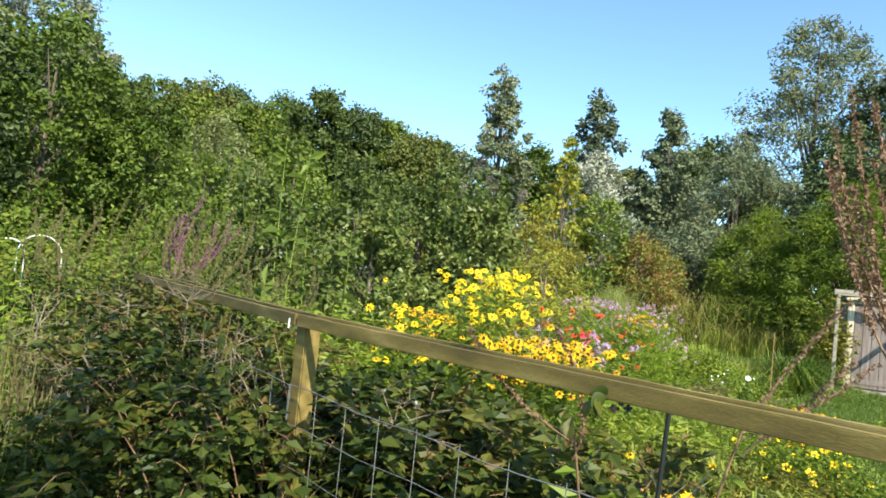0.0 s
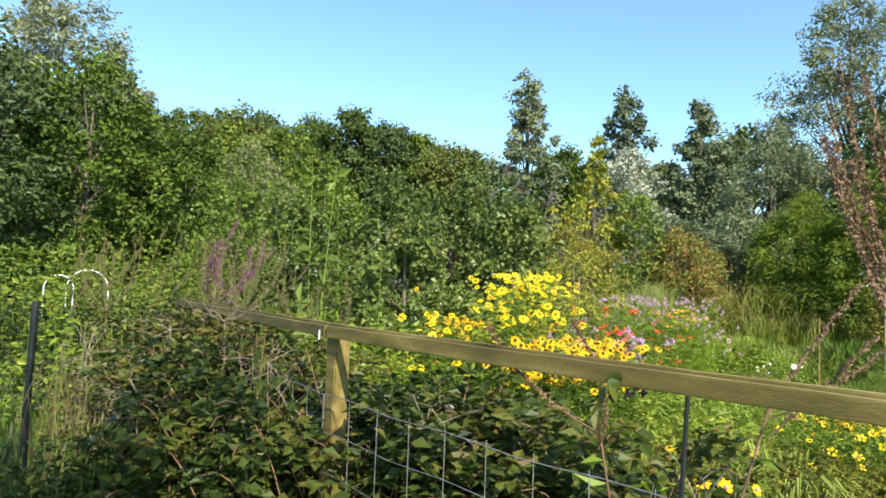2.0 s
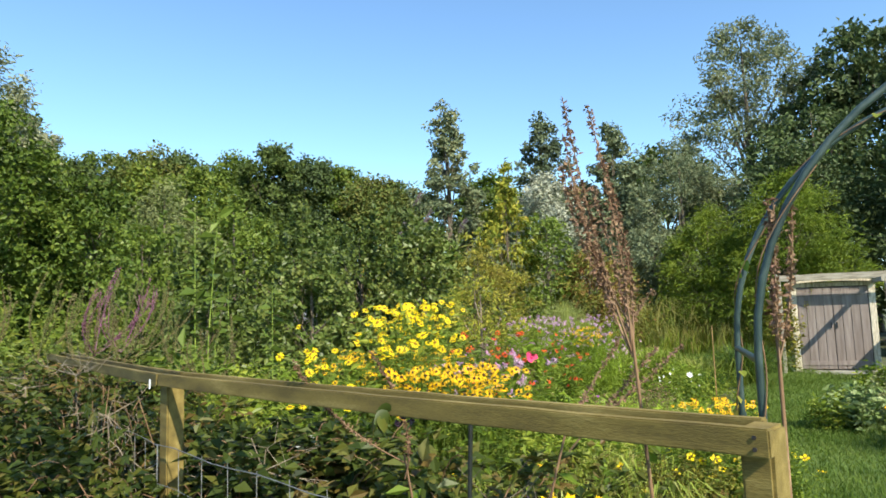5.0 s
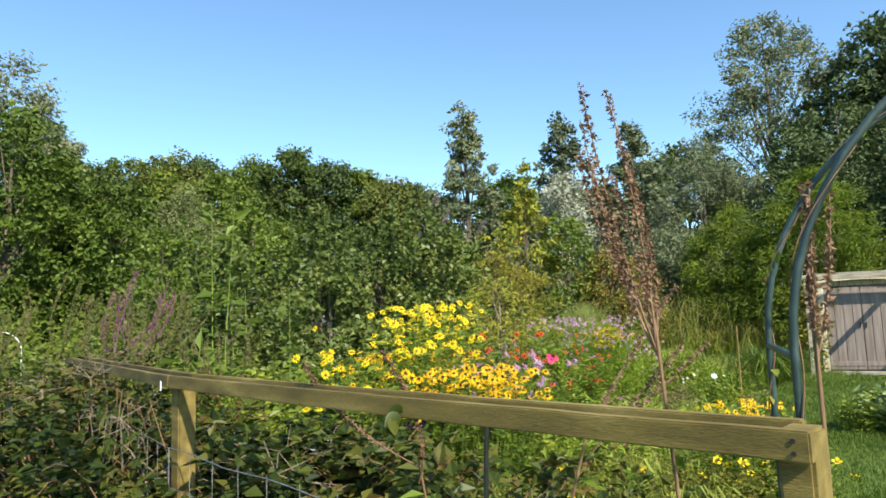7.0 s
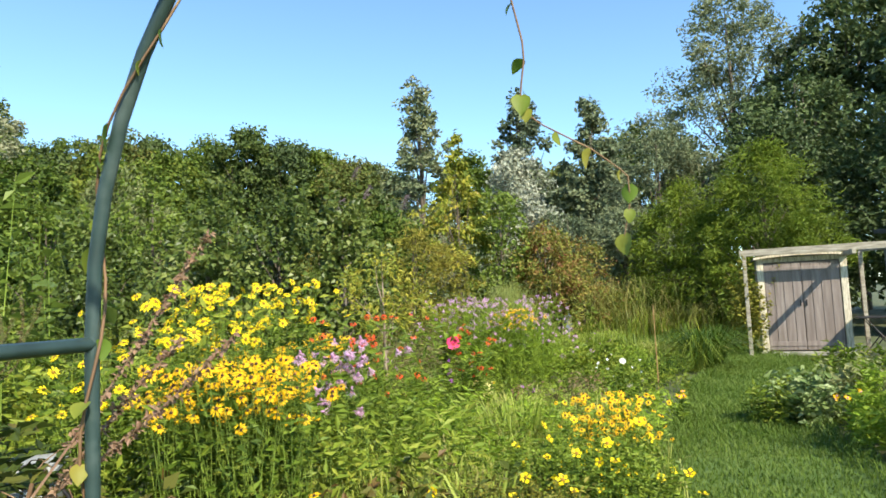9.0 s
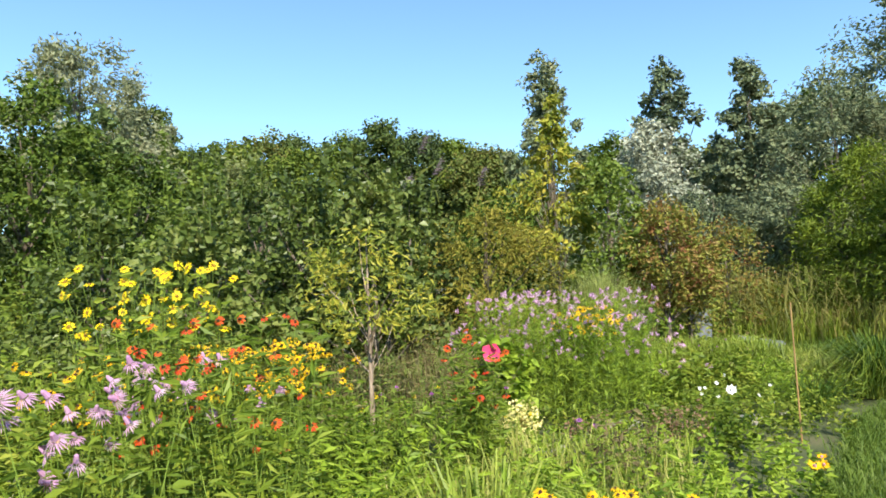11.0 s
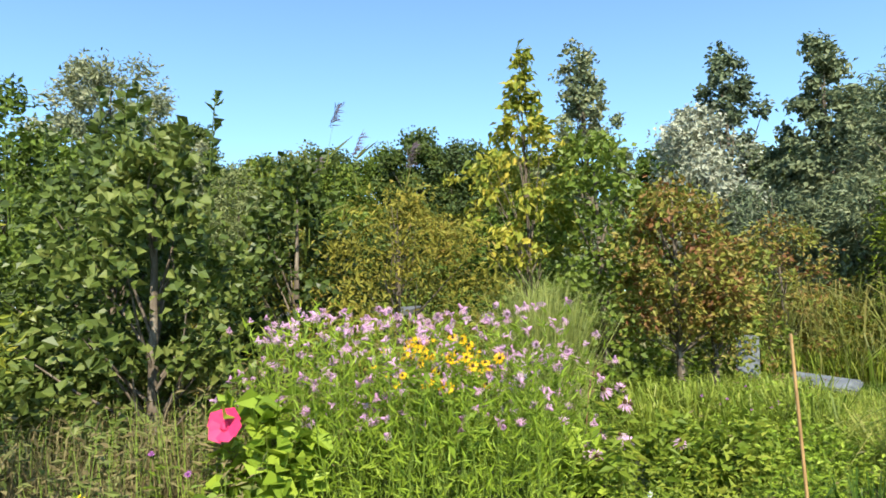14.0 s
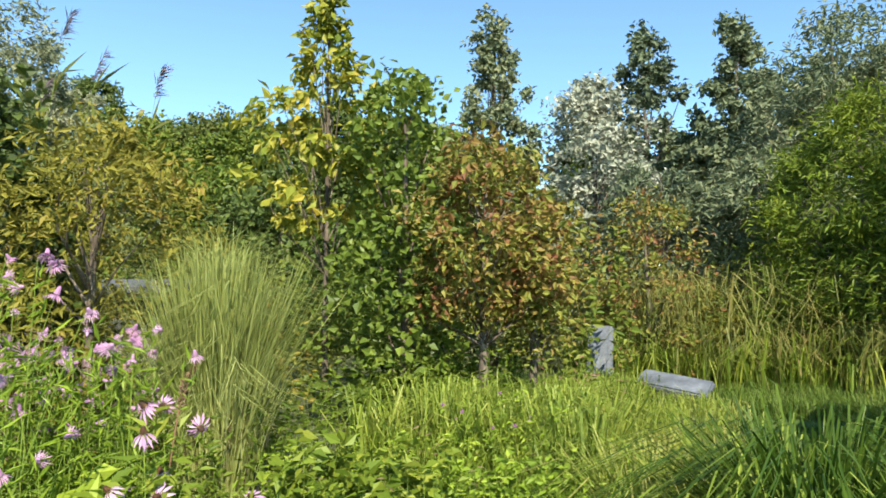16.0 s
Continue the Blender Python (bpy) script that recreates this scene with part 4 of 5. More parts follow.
border("yellow_shrub", 1.75, 4.3, 0.3, 0.26, 0.5, 80, 4200, 0.036, 0.017, "herb", "pot", 216, "low grey-green shrub with yellow cup flowers", heads=0.22, top=0.66)
border("yellow_shrub", 1.2, 3.9, 0.36, 0.28, 0.46, 80, 4200, 0.034, 0.016, "olive", "pot", 270, "low dry-leaved shrub with yellow cup flowers", heads=0.15, top=0.66)
border("marigold", 0.2, 3.6, 0.5, 0.3, 0.45, 26, 700, 0.06, 0.03, "herb", "gold", 223, "scattered golden daisies in the low border", heads=0.25, top=0.6)
border("scabious", 0.3, 8.9, 0.7, 0.5, 0.62, 16, 300, 0.07, 0.02, "herb", "purp", 224, "few purple tufts in the border", heads=0.7, top=0.6)
border("marigold", 0.3, 8.6, 0.8, 0.4, 0.5, 20, 300, 0.06, 0.03, "herb", "yel", 225, "few small yellow flowers in the border", heads=0.7, top=0.6, size=(0.4, 0.7))
rose = border("rose_bush", 2.62, 8.82, 0.12, 0.12, 0.52, 5, 300, 0.05, 0.03, "herb", None, 217, "small rose bush with one white bloom")
part("flower", FL["white"], None, rose, "white rose bloom", m=Matrix.Translation((2.62 - rose.location.x, 8.76 - rose.location.y, 0.54)) @ Vector((0, -0.8, 0.6)).to_track_quat("Z", "Y").to_matrix().to_4x4() @ Matrix.Scale(0.95, 4))
hibi = border("hibiscus", 0.65, 9.8, 0.3, 0.22, 0.95, 16, 380, 0.13, 0.1, "lime", None, 218, "lime-leaved hibiscus with one crimson bloom")
part("flower", daisy_mesh("crimson_bloom", 0.105, 5, M["hib"], M["hib"], -0.18, 0.95, 0.2, 2), None, hibi, "large crimson pink bloom",
     m=Matrix.Translation((0.58 - hibi.location.x, 9.55 - hibi.location.y, 0.78)) @ Vector((0.3, -0.9, 0.3)).to_track_quat("Z", "Y").to_matrix().to_4x4())
border("pale_santolina", 0.85, 9.3, 0.22, 0.16, 0.34, 70, 900, 0.035, 0.03, "pale", None, 219, "low mound of cream button flowers")
border("white_daisy", 2.75, 9.7, 0.35, 0.4, 0.5, 16, 260, 0.06, 0.02, "herb", "white", 260, "few small white flowers in the border", heads=0.7, top=0.6, size=(0.25, 0.5))
border("sedum", 2.25, 9.4, 0.25, 0.2, 0.32, 34, 420, 0.035, 0.02, "seed", None, 261, "low rusty brown faded flower heads")
border("sedum", 1.55, 9.1, 0.22, 0.2, 0.28, 26, 320, 0.035, 0.02, "seed", "purp", 262, "low rusty brown heads with purple flowers", heads=0.2)
border("spurge", 3.25, 10.9, 0.25, 0.22, 0.45, 40, 700, 0.05, 0.016, "lime", None, 263, "yellow-green feathery spurge clump")
border("spurge", 3.05, 13.2, 0.35, 0.3, 0.6, 50, 900, 0.06, 0.018, "lime", "purp", 264, "yellow-green clump with magenta spikes", heads=0.25, size=(0.4, 0.7))
border("rusty_dock", 1.9, 7.6, 0.3, 0.3, 0.55, 26, 300, 0.06, 0.02, "dry", None, 265, "dry brown seeding weeds in the border")
border("rusty_dock", 0.2, 9.7, 0.4, 0.3, 0.9, 40, 420, 0.06, 0.015, "dry", None, 266, "dry brown seeding weeds in the border")
border("rusty_dock", 3.3, 15.2, 0.5, 0.4, 0.7, 30, 300, 0.06, 0.015, "seed", None, 267, "rust-red dock stems at the pond margin")
border("dahlia", 0.35, 2.9, 0.2, 0.15, 0.5, 5, 120, 0.08, 0.04, "herb", "peach", 268, "few peach dahlias in the low border", top=0.4)
border("poppy", 2.95, 7.4, 0.1, 0.1, 0.36, 3, 60, 0.06, 0.03, "herb", "peach", 269, "pale peach bloom beside the lawn", top=0.4)
# beyond the lawn
border("variegated_shrub", 4.15, 7.5, 0.32, 0.28, 0.5, 40, 700, 0.1, 0.055, "varieg", None, 226, "low shrub with cream variegated leaves")
border("sage_bush", 4.75, 7.8, 0.4, 0.35, 0.55, 50, 900, 0.08, 0.04, "willow", None, 227, "grey-green leafy herb bush")
border("sage_bush", 3.85, 7.6, 0.25, 0.3, 0.4, 30, 600, 0.07, 0.03, "herb", None, 228, "low green leafy herb bush")
border("orange_lily", 4.35, 7.15, 0.1, 0.08, 0.42, 5, 60, 0.08, 0.02, "herb", "peach", 229, "low plant with orange blooms", top=0.4)
for i, (x, y, h) in enumerate([(4.2, 5.7, 1.15), (4.8, 6.1, 1.2), (5.4, 6.4, 1.25), (4.6, 5.3, 1.0), (5.3, 5.6, 1.1), (5.9, 6.8, 1.2)]):
    border("feathery_herb", x, y, 0.3, 0.28, h, 22, 1500, 0.09, 0.008, "lime", "purp" if i == 2 else None, 230 + i, "tall feathery green herb in the raised bed", heads=0.2)
for i, (x, y, h, m) in enumerate([(6.6, 8.4, 0.9, "herb"), (7.4, 9.6, 1.0, "herb"), (8.3, 11.2, 1.0, "lime"), (6.0, 9.6, 0.5, "herb"), (9.3, 12.6, 1.2, "herb"), (4.6, 5.2, 0.45, "lime"), (5.4, 5.9, 0.5, "herb"), (5.3, 7.3, 0.5, "lime"), (6.2, 6.4, 0.6, "herb"), (4.7, 6.3, 0.4, "lime"), (7.2, 7.4, 0.7, "lime")]):
    border("leafy_bed", x, y, 0.8, 0.6, h, 60, 2600, 0.09, 0.035, m, None, 240 + i, "leafy vegetable growth in the raised bed")
bed = thing("raised_bed", pose(3.4, 4.6, 0, 0, 0, 5), "low timber edging of the raised bed", "garden bed")
part("board", plank_bm(2.6, 0.035, 0.16, 0.006, 8, 0.005), M["beam"], bed, m=pose(0, 0, 0.06))
border("climber", 6.05, 14.15, 0.22, 0.22, 1.95, 26, 1500, 0.08, 0.05, "olive", None, 246, "climbing shrub at the corner of the shed")
border("hosta", 2.1, 11.1, 0.13, 0.13, 0.5, 20, 160, 0.13, 0.06, "lime", None, 247, "leafy plant growing in a black pot")
border("leafy_shrub", 2.7, 11.9, 0.42, 0.35, 0.55, 60, 1600, 0.08, 0.045, "herb", None, 248, "low dense green leafy shrub")
border("leafy_shrub", 3.4, 12.3, 0.35, 0.3, 0.4, 60, 1500, 0.05, 0.03, "lime", None, 249, "low yellow-green leafy shrub")


def herb_points(rng, n, x0, x1, y0, y1):
    y = rng.uniform(y0, y1, n)
    lim = np.array([lawn_left(t) - 0.12 for t in y])
    x = rng.uniform(x0, x1, n)
    p = np.stack([x, y], 1)
    return p[x < lim]


def undergrowth(x0, x1, y0, y1, h, n_st, n_lf, leaf, wide, mat, seed, label):
    rng = np.random.default_rng(seed)
    p = herb_points(rng, n_st, x0, x1, y0, y1)
    root, _ = mass("undergrowth", p, h, M[mat], seed, label, n_lf, leaf, wide)
    return root


UND = [(-3.7, -2.3, 3.0, 4.6, 1.0, 160, 2600, 0.06, 0.018, "dry"), (-10.5, -4.4, 5.3, 9.5, 1.0, 300, 9000, 0.1, 0.045, "bramble"), (-3.3, -2.2, 2.4, 3.6, 0.5, 160, 3600, 0.06, 0.025, "bramble"), (-0.7, 0.7, 6.9, 8.0, 0.62, 120, 2400, 0.07, 0.022, "herb"), (-0.6, 0.5, 7.6, 8.6, 0.75, 50, 700, 0.06, 0.016, "dry"), (-1.0, 1.4, 2.4, 4.6, 0.42, 160, 4200, 0.08, 0.045, "bramble"), (0.5, 2.1, 2.6, 5.2, 0.3, 130, 3600, 0.06, 0.03, "lime"), (-1.9, 0.9, 4.2, 6.2, 0.7, 180, 3800, 0.09, 0.03, "herb"),
       (0.3, 2.6, 4.8, 7.2, 0.42, 220, 5200, 0.08, 0.022, "lime"), (-1.9, 0.9, 6.0, 8.8, 0.52, 220, 5200, 0.09, 0.028, "lime"), (0.7, 3.2, 6.8, 8.8, 0.28, 200, 2800, 0.06, 0.03, "lime"),
       (-1.5, 0.7, 8.6, 10.3, 0.8, 180, 3600, 0.07, 0.022, "dry"), (0.4, 3.4, 8.8, 10.3, 0.25, 170, 1900, 0.06, 0.03, "herb"), (1.9, 3.7, 9.8, 11.6, 0.32, 160, 2700, 0.055, 0.028, "herb"),
       (-2.3, 0.5, 10.3, 12.6, 1.05, 200, 4200, 0.07, 0.022, "dry"), (0.1, 1.9, 11.2, 13.8, 0.6, 200, 4200, 0.07, 0.022, "herb"), (-5.2, -1.6, 4.4, 8.2, 1.0, 260, 8000, 0.09, 0.045, "herb"),
       (-7.2, -1.8, 7.8, 10.7, 1.3, 280, 8000, 0.09, 0.05, "alder"), (1.9, 4.2, 11.5, 13.4, 0.4, 200, 3600, 0.045, 0.02, "lime"), (1.9, 4.2, 11.3, 13.4, 0.34, 120, 2200, 0.055, 0.024, "herb"), (2.0, 4.0, 11.6, 13.6, 0.45, 40, 350, 0.05, 0.012, "dry"), (-8.5, 0.5, 13.8, 17, 1.4, 260, 8000, 0.1, 0.05, "olive"),
       (0.9, 2.4, 14.6, 16.8, 0.7, 150, 3600, 0.08, 0.035, "herb"), (-12.5, 3.5, 17, 23, 2.2, 380, 12000, 0.14, 0.07, "far"), (-12.5, -5.3, 8, 17, 1.8, 300, 12000, 0.12, 0.07, "far")]
for i, u in enumerate(UND):
    undergrowth(*u, 300 + i, {"dry": "dry brown weeds between the border plants", "lime": "bright low leafy growth of the border", "fardark": "dark shrubby growth under the trees", "far": "rank green growth under the trees"}.get(u[9], "dense green leafy growth of the border"))


# ---- grasses ----
def grass_clump(name, x, y, r, h, n, w, mat, seed, label, lean=0.4, droop=0.5, group=""):
    rng = np.random.default_rng(seed)
    a, q = rng.uniform(0, 6.283, n), r * np.sqrt(rng.uniform(0, 1, n))
    p = np.stack([q * np.cos(a), q * np.sin(a), 0 * a], 1)
    s = Soup()
    blades(s, p, h, w, rng, lean, droop, out=np.stack([np.cos(a), np.sin(a), 0 * a], 1) * (q / r)[:, None] * 1.5)
    ob = part(name, s, M[mat], m=pose(x, y, 0))
    return tagged(ob, label, "grass", group)


def fountain_grass():
    """Fine upright blades with loose tips, arching outer blades and a dry base."""
    root = thing("ornamental_grass", pose(1.38, 12.6, 0), "tall fountain of pale green ornamental grass", "grass")
    layers = (("inner_blades", 900, 0.13, 1.72, 0.1, 0.28, "miscan"), ("middle_blades", 1000, 0.17, 1.66, 0.22, 0.4, "miscan"), ("outer_blades", 800, 0.21, 1.5, 0.33, 0.5, "miscan"),
              ("arching_blades", 350, 0.22, 1.1, 0.36, 0.6, "miscan"), ("dry_base", 350, 0.2, 0.7, 0.25, 0.3, "dry"))
    for seed, (name, n, r, h, lean, droop, mat) in enumerate(layers):
        w = 0.007
        rng = np.random.default_rng(seed)
        a, q = rng.uniform(0, 6.283, n), r * np.sqrt(rng.uniform(0, 1, n))
        o = np.stack([np.cos(a), np.sin(a), 0 * a], 1)
        sp = Soup()
        blades(sp, o * q[:, None], h, w, rng, lean, droop, out=o * (q / r)[:, None] * 0.5)
        part(name, sp, M[mat], root, "dry straw-brown stems" if mat == "dry" else "", kind="stuff")


fountain_grass()
# the dark and the lighter clump colour in the shaded and sunlit sides
grass_clump("sedge", 4.65, 12.3, 0.22, 0.84, 900, 0.012, "sedge", 401, "dark green arching sedge clump, coloured darker for the shade on it", 0.6, 1.2)
grass_clump("sedge", 4.45, 12.2, 0.2, 0.78, 200, 0.012, "pond", 406, "lighter arching sedge clump for the sunlit side of the dark one", 0.65, 1.3)
grass_clump("sedge", 3.95, 12.6, 0.2, 0.6, 320, 0.008, "pond", 402, "bright arching grass clump", 0.6, 1.1)
grass_clump("daylily", 1.1, 4.0, 0.2, 0.5, 160, 0.016, "pond", 403, "strap-leaved green clump in the border", 0.5, 0.6)
grass_clump("daylily", 3.55, 11.0, 0.2, 0.45, 180, 0.01, "sedge", 404, "dark strap-leaved clump beside the lawn", 0.6, 1.1)
grass_clump("daylily", 1.3, 6.4, 0.25, 0.55, 200, 0.014, "pond", 405, "strap-leaved green clump in the border", 0.5, 0.6)
area = lambda x0, x1, y0, y1: (lambda rng, n: np.stack([rng.uniform(x0, x1, n), rng.uniform(y0, y1, n), np.zeros(n)], 1))
def tufts(x0, x1, y0, y1, k, spread):
    """Points gathered in k tufts of uneven size."""
    def pts(rng, n):
        c = np.stack([rng.uniform(x0, x1, k), rng.uniform(y0, y1, k)], 1)
        i = rng.choice(k, n, p=rng.dirichlet(np.full(k, 1.5)))
        p = c[i] + rng.normal(size=(n, 2)) * spread
        return np.concatenate([p, np.zeros((n, 1))], 1)
    return pts


scatter_blades("pond_margin", 2400, tufts(1.9, 3.6, 13.0, 15.0, 40, 0.12), 0.68, 0.016, M["pond"], 410, "lush green blades at the pond margin", 0.35, 0.7)
scatter_blades("pond_margin", 3600, tufts(1.8, 3.8, 12.9, 17.4, 70, 0.16), 0.42, 0.011, M["herb"], 421, "darker green blades at the pond margin", 0.35, 0.7)
scatter_blades("pond_margin", 3000, tufts(1.9, 3.6, 14.8, 18.4, 70, 0.14), 0.42, 0.014, M["pond"], 422, "lush green blades at the pond margin", 0.35, 0.7)
scatter_blades("pond_margin", 2000, tufts(2.4, 6.2, 19.0, 20.6, 60, 0.14), 0.65, 0.02, M["herb"], 411, "lush green blades behind the slate slabs", 0.3, 0.6)
scatter_blades("pond_margin", 2600, tufts(3.3, 4.7, 12.9, 17.2, 45, 0.14), 0.28, 0.01, M["pond"], 419, "low green blades by the pond", 0.4, 0.6)
scatter_blades("pond_margin", 3000, tufts(4.5, 6.6, 16.8, 19.2, 60, 0.16), 0.24, 0.01, M["blade"], 423, "low green blades beside the path", 0.4, 0.5)
scatter_blades("reed_bed", 1500, tufts(3.0, 8.5, 19.0, 21.4, 110, 0.2), 1.0, 0.02, M["herb"], 424, "broad green blades among the reeds", 0.3, 0.9)
scatter_blades("reed_bed", 1700, tufts(3.0, 8.5, 19.0, 21.4, 110, 0.2), 1.2, 0.02, M["reed"], 420, "broad green blades among the reeds", 0.3, 0.9)
scatter_blades("reed_bed", 2600, tufts(2.8, 8.5, 19.8, 22.5, 110, 0.22), 2.1, 0.02, M["reed"], 412, "tall reeds beyond the pond", 0.2, 1.1)
for i, (x, y, h, k) in enumerate([(4.3, 20.4, 1.5, "olive"), (5.6, 20.2, 1.7, "herb"), (6.9, 19.8, 1.6, "farolive"), (5.0, 21.3, 2.1, "alder"), (7.6, 20.9, 2.1, "reed")]):
    mass("waterside_growth", disc_pts(x, y, 0.75, 0.5, 60, 430 + i), h, M[k], 430 + i, "leafy tangled growth among the reeds", 2600, 0.1, 0.035)


scatter_blades("wild_grass", 2200, area(0.5, 2.3, 5.0, 8.6), 0.38, 0.008, M["pond"], 413, "fine green grass in the border", 0.3, 0.4)
scatter_blades("wild_grass", 5000, area(-0.8, 1.2, 2.5, 5.0), 0.42, 0.01, M["pond"], 414, "fine green grass in the border", 0.3, 0.4)
scatter_blades("wild_grass", 16000, area(-8, -2.2, 1.0, 5.6), 0.17, 0.01, M["blade"], 415, "rough green grass outside the fence", 0.3, 0.4)
scatter_blades("dry_grass", 600, area(-3.6, -2.5, 2.9, 4.6), 0.9, 0.007, M["dry"], 417, "dry brown grass stems beside the hedge", 0.25, 0.3)
scatter_blades("dry_grass", 1400, area(-1.6, 0.1, 9.2, 12.3), 0.8, 0.008, M["dry"], 416, "dry brown grass stems", 0.25, 0.2)


# ---- shed and huts ----
SL, SR = Vector((6.33, 14.25, 0)), Vector((7.79, 13.75, 0))


def shed():
    d = SR - SL
    W, H, D = d.length, 1.9, 1.1
    ang = math.degrees(math.atan2(d.y, d.x))
    root = thing("garden_shed", pose(*SL, 0, 0, ang), "small shed with closed greyed brown double doors", "shed")
    part("plinth", box_bm(W + 0.1, D + 0.1, 0.08, (W / 2, D / 2, 0.03), 0.01), M["stone"], root)
    for x in (0.02, W - 0.02):
        part("side_wall", box_bm(0.03, D - 0.06, H - 0.1, (x, D / 2 + 0.04, H / 2 + 0.02), 0.003), M["shed"], root)
    part("back_wall", box_bm(W, 0.03, H - 0.1, (W / 2, D, H / 2 + 0.02), 0.003), M["shed"], root)
    for x in (0.06, W - 0.06):
        part("jamb", box_bm(0.12, 0.06, H - 0.06, (x, 0.0, (H - 0.06) / 2 + 0.07), 0.006, 0.003), M["cream"], root, "peeling cream painted jamb")
    part("lintel", box_bm(W, 0.05, 0.09, (W / 2, 0.035, H - 0.05), 0.005), M["cream"], root)
    for k in (0, 1):
        x0 = 0.125 + k * (W - 0.25) / 2
        w = (W - 0.25) / 2 - 0.006
        door = part("door", box_bm(w, 0.02, H - 0.2, (x0 + w / 2, 0.012, H / 2 - 0.01), 0.003), M["shed"], root)
        nb = 4
        for i in range(nb):
            part("board", box_bm(w / nb - 0.01, 0.016, H - 0.22, (x0 + w * (i + 0.5) / nb, -0.006, H / 2 - 0.01), 0.004, 0.002), M["shed"], door)
        for z in (0.22, H - 0.24):
            part("rail", box_bm(w, 0.014, 0.09, (x0 + w / 2, -0.018, z), 0.003), M["shed"], door)
        part("handle", box_bm(0.02, 0.03, 0.12, (x0 + (w - 0.05 if k == 0 else 0.05), -0.03, 1.0), 0.006), M["iron"], door, "black iron handle")
    rs = Soup()
    xs = np.linspace(-0.06, W + 0.06, 13)
    zz = H - 0.02 + 0.07 * np.sin((xs + 0.06) / (W + 0.12) * math.pi)
    for y0, y1 in ((-0.1, D + 0.1),):
        v = [(x, y, z + t) for x, z in zip(xs, zz) for y in (y0, y1) for t in (0, 0.025)]
        f = []
        for i in range(12):
            a = i * 4
            f += [(a, a + 2, a + 6, a + 4), (a + 1, a + 5, a + 7, a + 3), (a, a + 4, a + 5, a + 1), (a + 2, a + 3, a + 7, a + 6)]
        f += [(0, 1, 3, 2), (48, 50, 51, 49)]
        rs.add(v, np.array(f))
    part("roof", rs, M["felt"], root)
    part("fascia", plank_bm(W + 0.1, 0.02, 0.05, 0.004, 6, 0.004, -0.05), M["cream"], root, m=pose(-0.05, -0.11, H - 0.01))
    p = thing("pergola", pose(*SL, 0, 0, ang), "pale weathered pergola frame in front of the shed", "pergola")
    part("beam", plank_bm(2.75, 0.07, 0.13, 0.008, 10, 0.005), M["beam"], p, m=pose(-0.3, -0.35, 2.0))
    for x, y in ((-0.22, -0.35), (2.38, -0.35), (1.85, 0.5)):
        part("post", box_bm(0.07, 0.07, 1.95, (x, y, 0.965), 0.006, 0.003), M["beam"], p)
    part("rafter", plank_bm(1.1, 0.07, 0.09, 0.006, 5, 0.004), M["beam"], p, m=pose(W - 0.02, 0.05, 1.89, 0, 0, -90))
    part("beam", plank_bm(1.0, 0.05, 0.1, 0.006, 4, 0.004), M["beam"], p, m=pose(1.85, 0.55, 1.98, 0, 0, -50))


shed()


def side_table():
    d = SR - SL
    ang = math.degrees(math.atan2(d.y, d.x))
    root = thing("garden_table", pose(SL.x, SL.y, 0, 0, 0, ang) @ pose(1.95, -0.25, 0), "small dark folding garden table beside the shed", "table")
    part("tabletop", box_bm(0.75, 0.45, 0.025, (0, 0, 0.7), 0.006), M["iron"], root)
    for sy in (-0.18, 0.18):
        for sx in (-1, 1):
            s = Soup()
            tube(s, [(sx * 0.26, sy, 0), (-sx * 0.26, sy, 0.69)], 0.011, 6)
            part("leg", s, M["iron"], root)
    s = Soup()
    tube(s, [(0.0, -0.19, 0.345), (0.0, 0.19, 0.345)], 0.008, 6)
    part("stretcher", s, M["iron"], root)


side_table()


def green_hut():
    root = thing("garden_hut", pose(11.2, 17.2, 0, 0, 0, -8) @ Matrix.Diagonal((1, 1, 1.14, 1)), "grey-walled hut with green louvred shutters", "hut")
    part("side_wall", box_bm(0.06, 1.8, 2.05, (0, 0.9, 1.03), 0.005), M["grey"], root)
    part("side_wall", box_bm(0.06, 1.8, 2.05, (3.0, 0.9, 1.03), 0.005), M["grey"], root)
    part("back_wall", box_bm(2.94, 0.06, 2.05, (1.5, 1.77, 1.03), 0.005), M["grey"], root)
    part("front_wall", box_bm(2.94, 0.05, 0.75, (1.5, 0.05, 0.4), 0.005), M["greenpaint"], root)
    # added dark sheet that paints the shade behind the shutters
    part("interior", box_bm(2.9, 0.04, 1.2, (1.5, 0.9, 1.4), 0.005), M["dark"], root)
    part("roof", box_bm(3.4, 2.3, 0.1, (1.5, 0.9, 2.2), 0.01), M["felt"], root, m=pose(0, 0, 0, 4))
    part("fascia", box_bm(3.4, 0.03, 0.16, (1.5, -0.27, 2.12), 0.006), M["beam"], root)
    for k in range(3):
        sh = part("shutter", box_bm(0.9, 0.03, 0.06, (0.52 + k * 0.96, 0.0, 0.62), 0.003), M["greenpaint"], root)
        for i in range(9):
            part("slat", box_bm(0.86, 0.012, 0.055, (0, 0, 0), 0.002), M["greenpaint"], sh, m=pose(0.52 + k * 0.96, 0.0, 0.7 + i * 0.085, -35))


green_hut()


# ---- brambles and small things ----
def bramble(x, y, rx, ry, h, n, seed, label, leaf=0.06, mat="bramble"):
    """Arching thorny canes with leaflets in threes."""
    rng = np.random.default_rng(seed)
    root = thing("bramble", pose(x, y, 0), label, "bramble", "brambles on the fence")
    st, lf = Soup(), Soup()
    for i in range(n):
        a = rng.uniform(0, 6.283)
        b0 = np.array([rx * rng.uniform(-1, 1), ry * rng.uniform(-1, 1), 0])
        tip = b0 + np.array([math.cos(a) * 0.4, math.sin(a) * 0.4, h * rng.uniform(0.3, 0.9)])
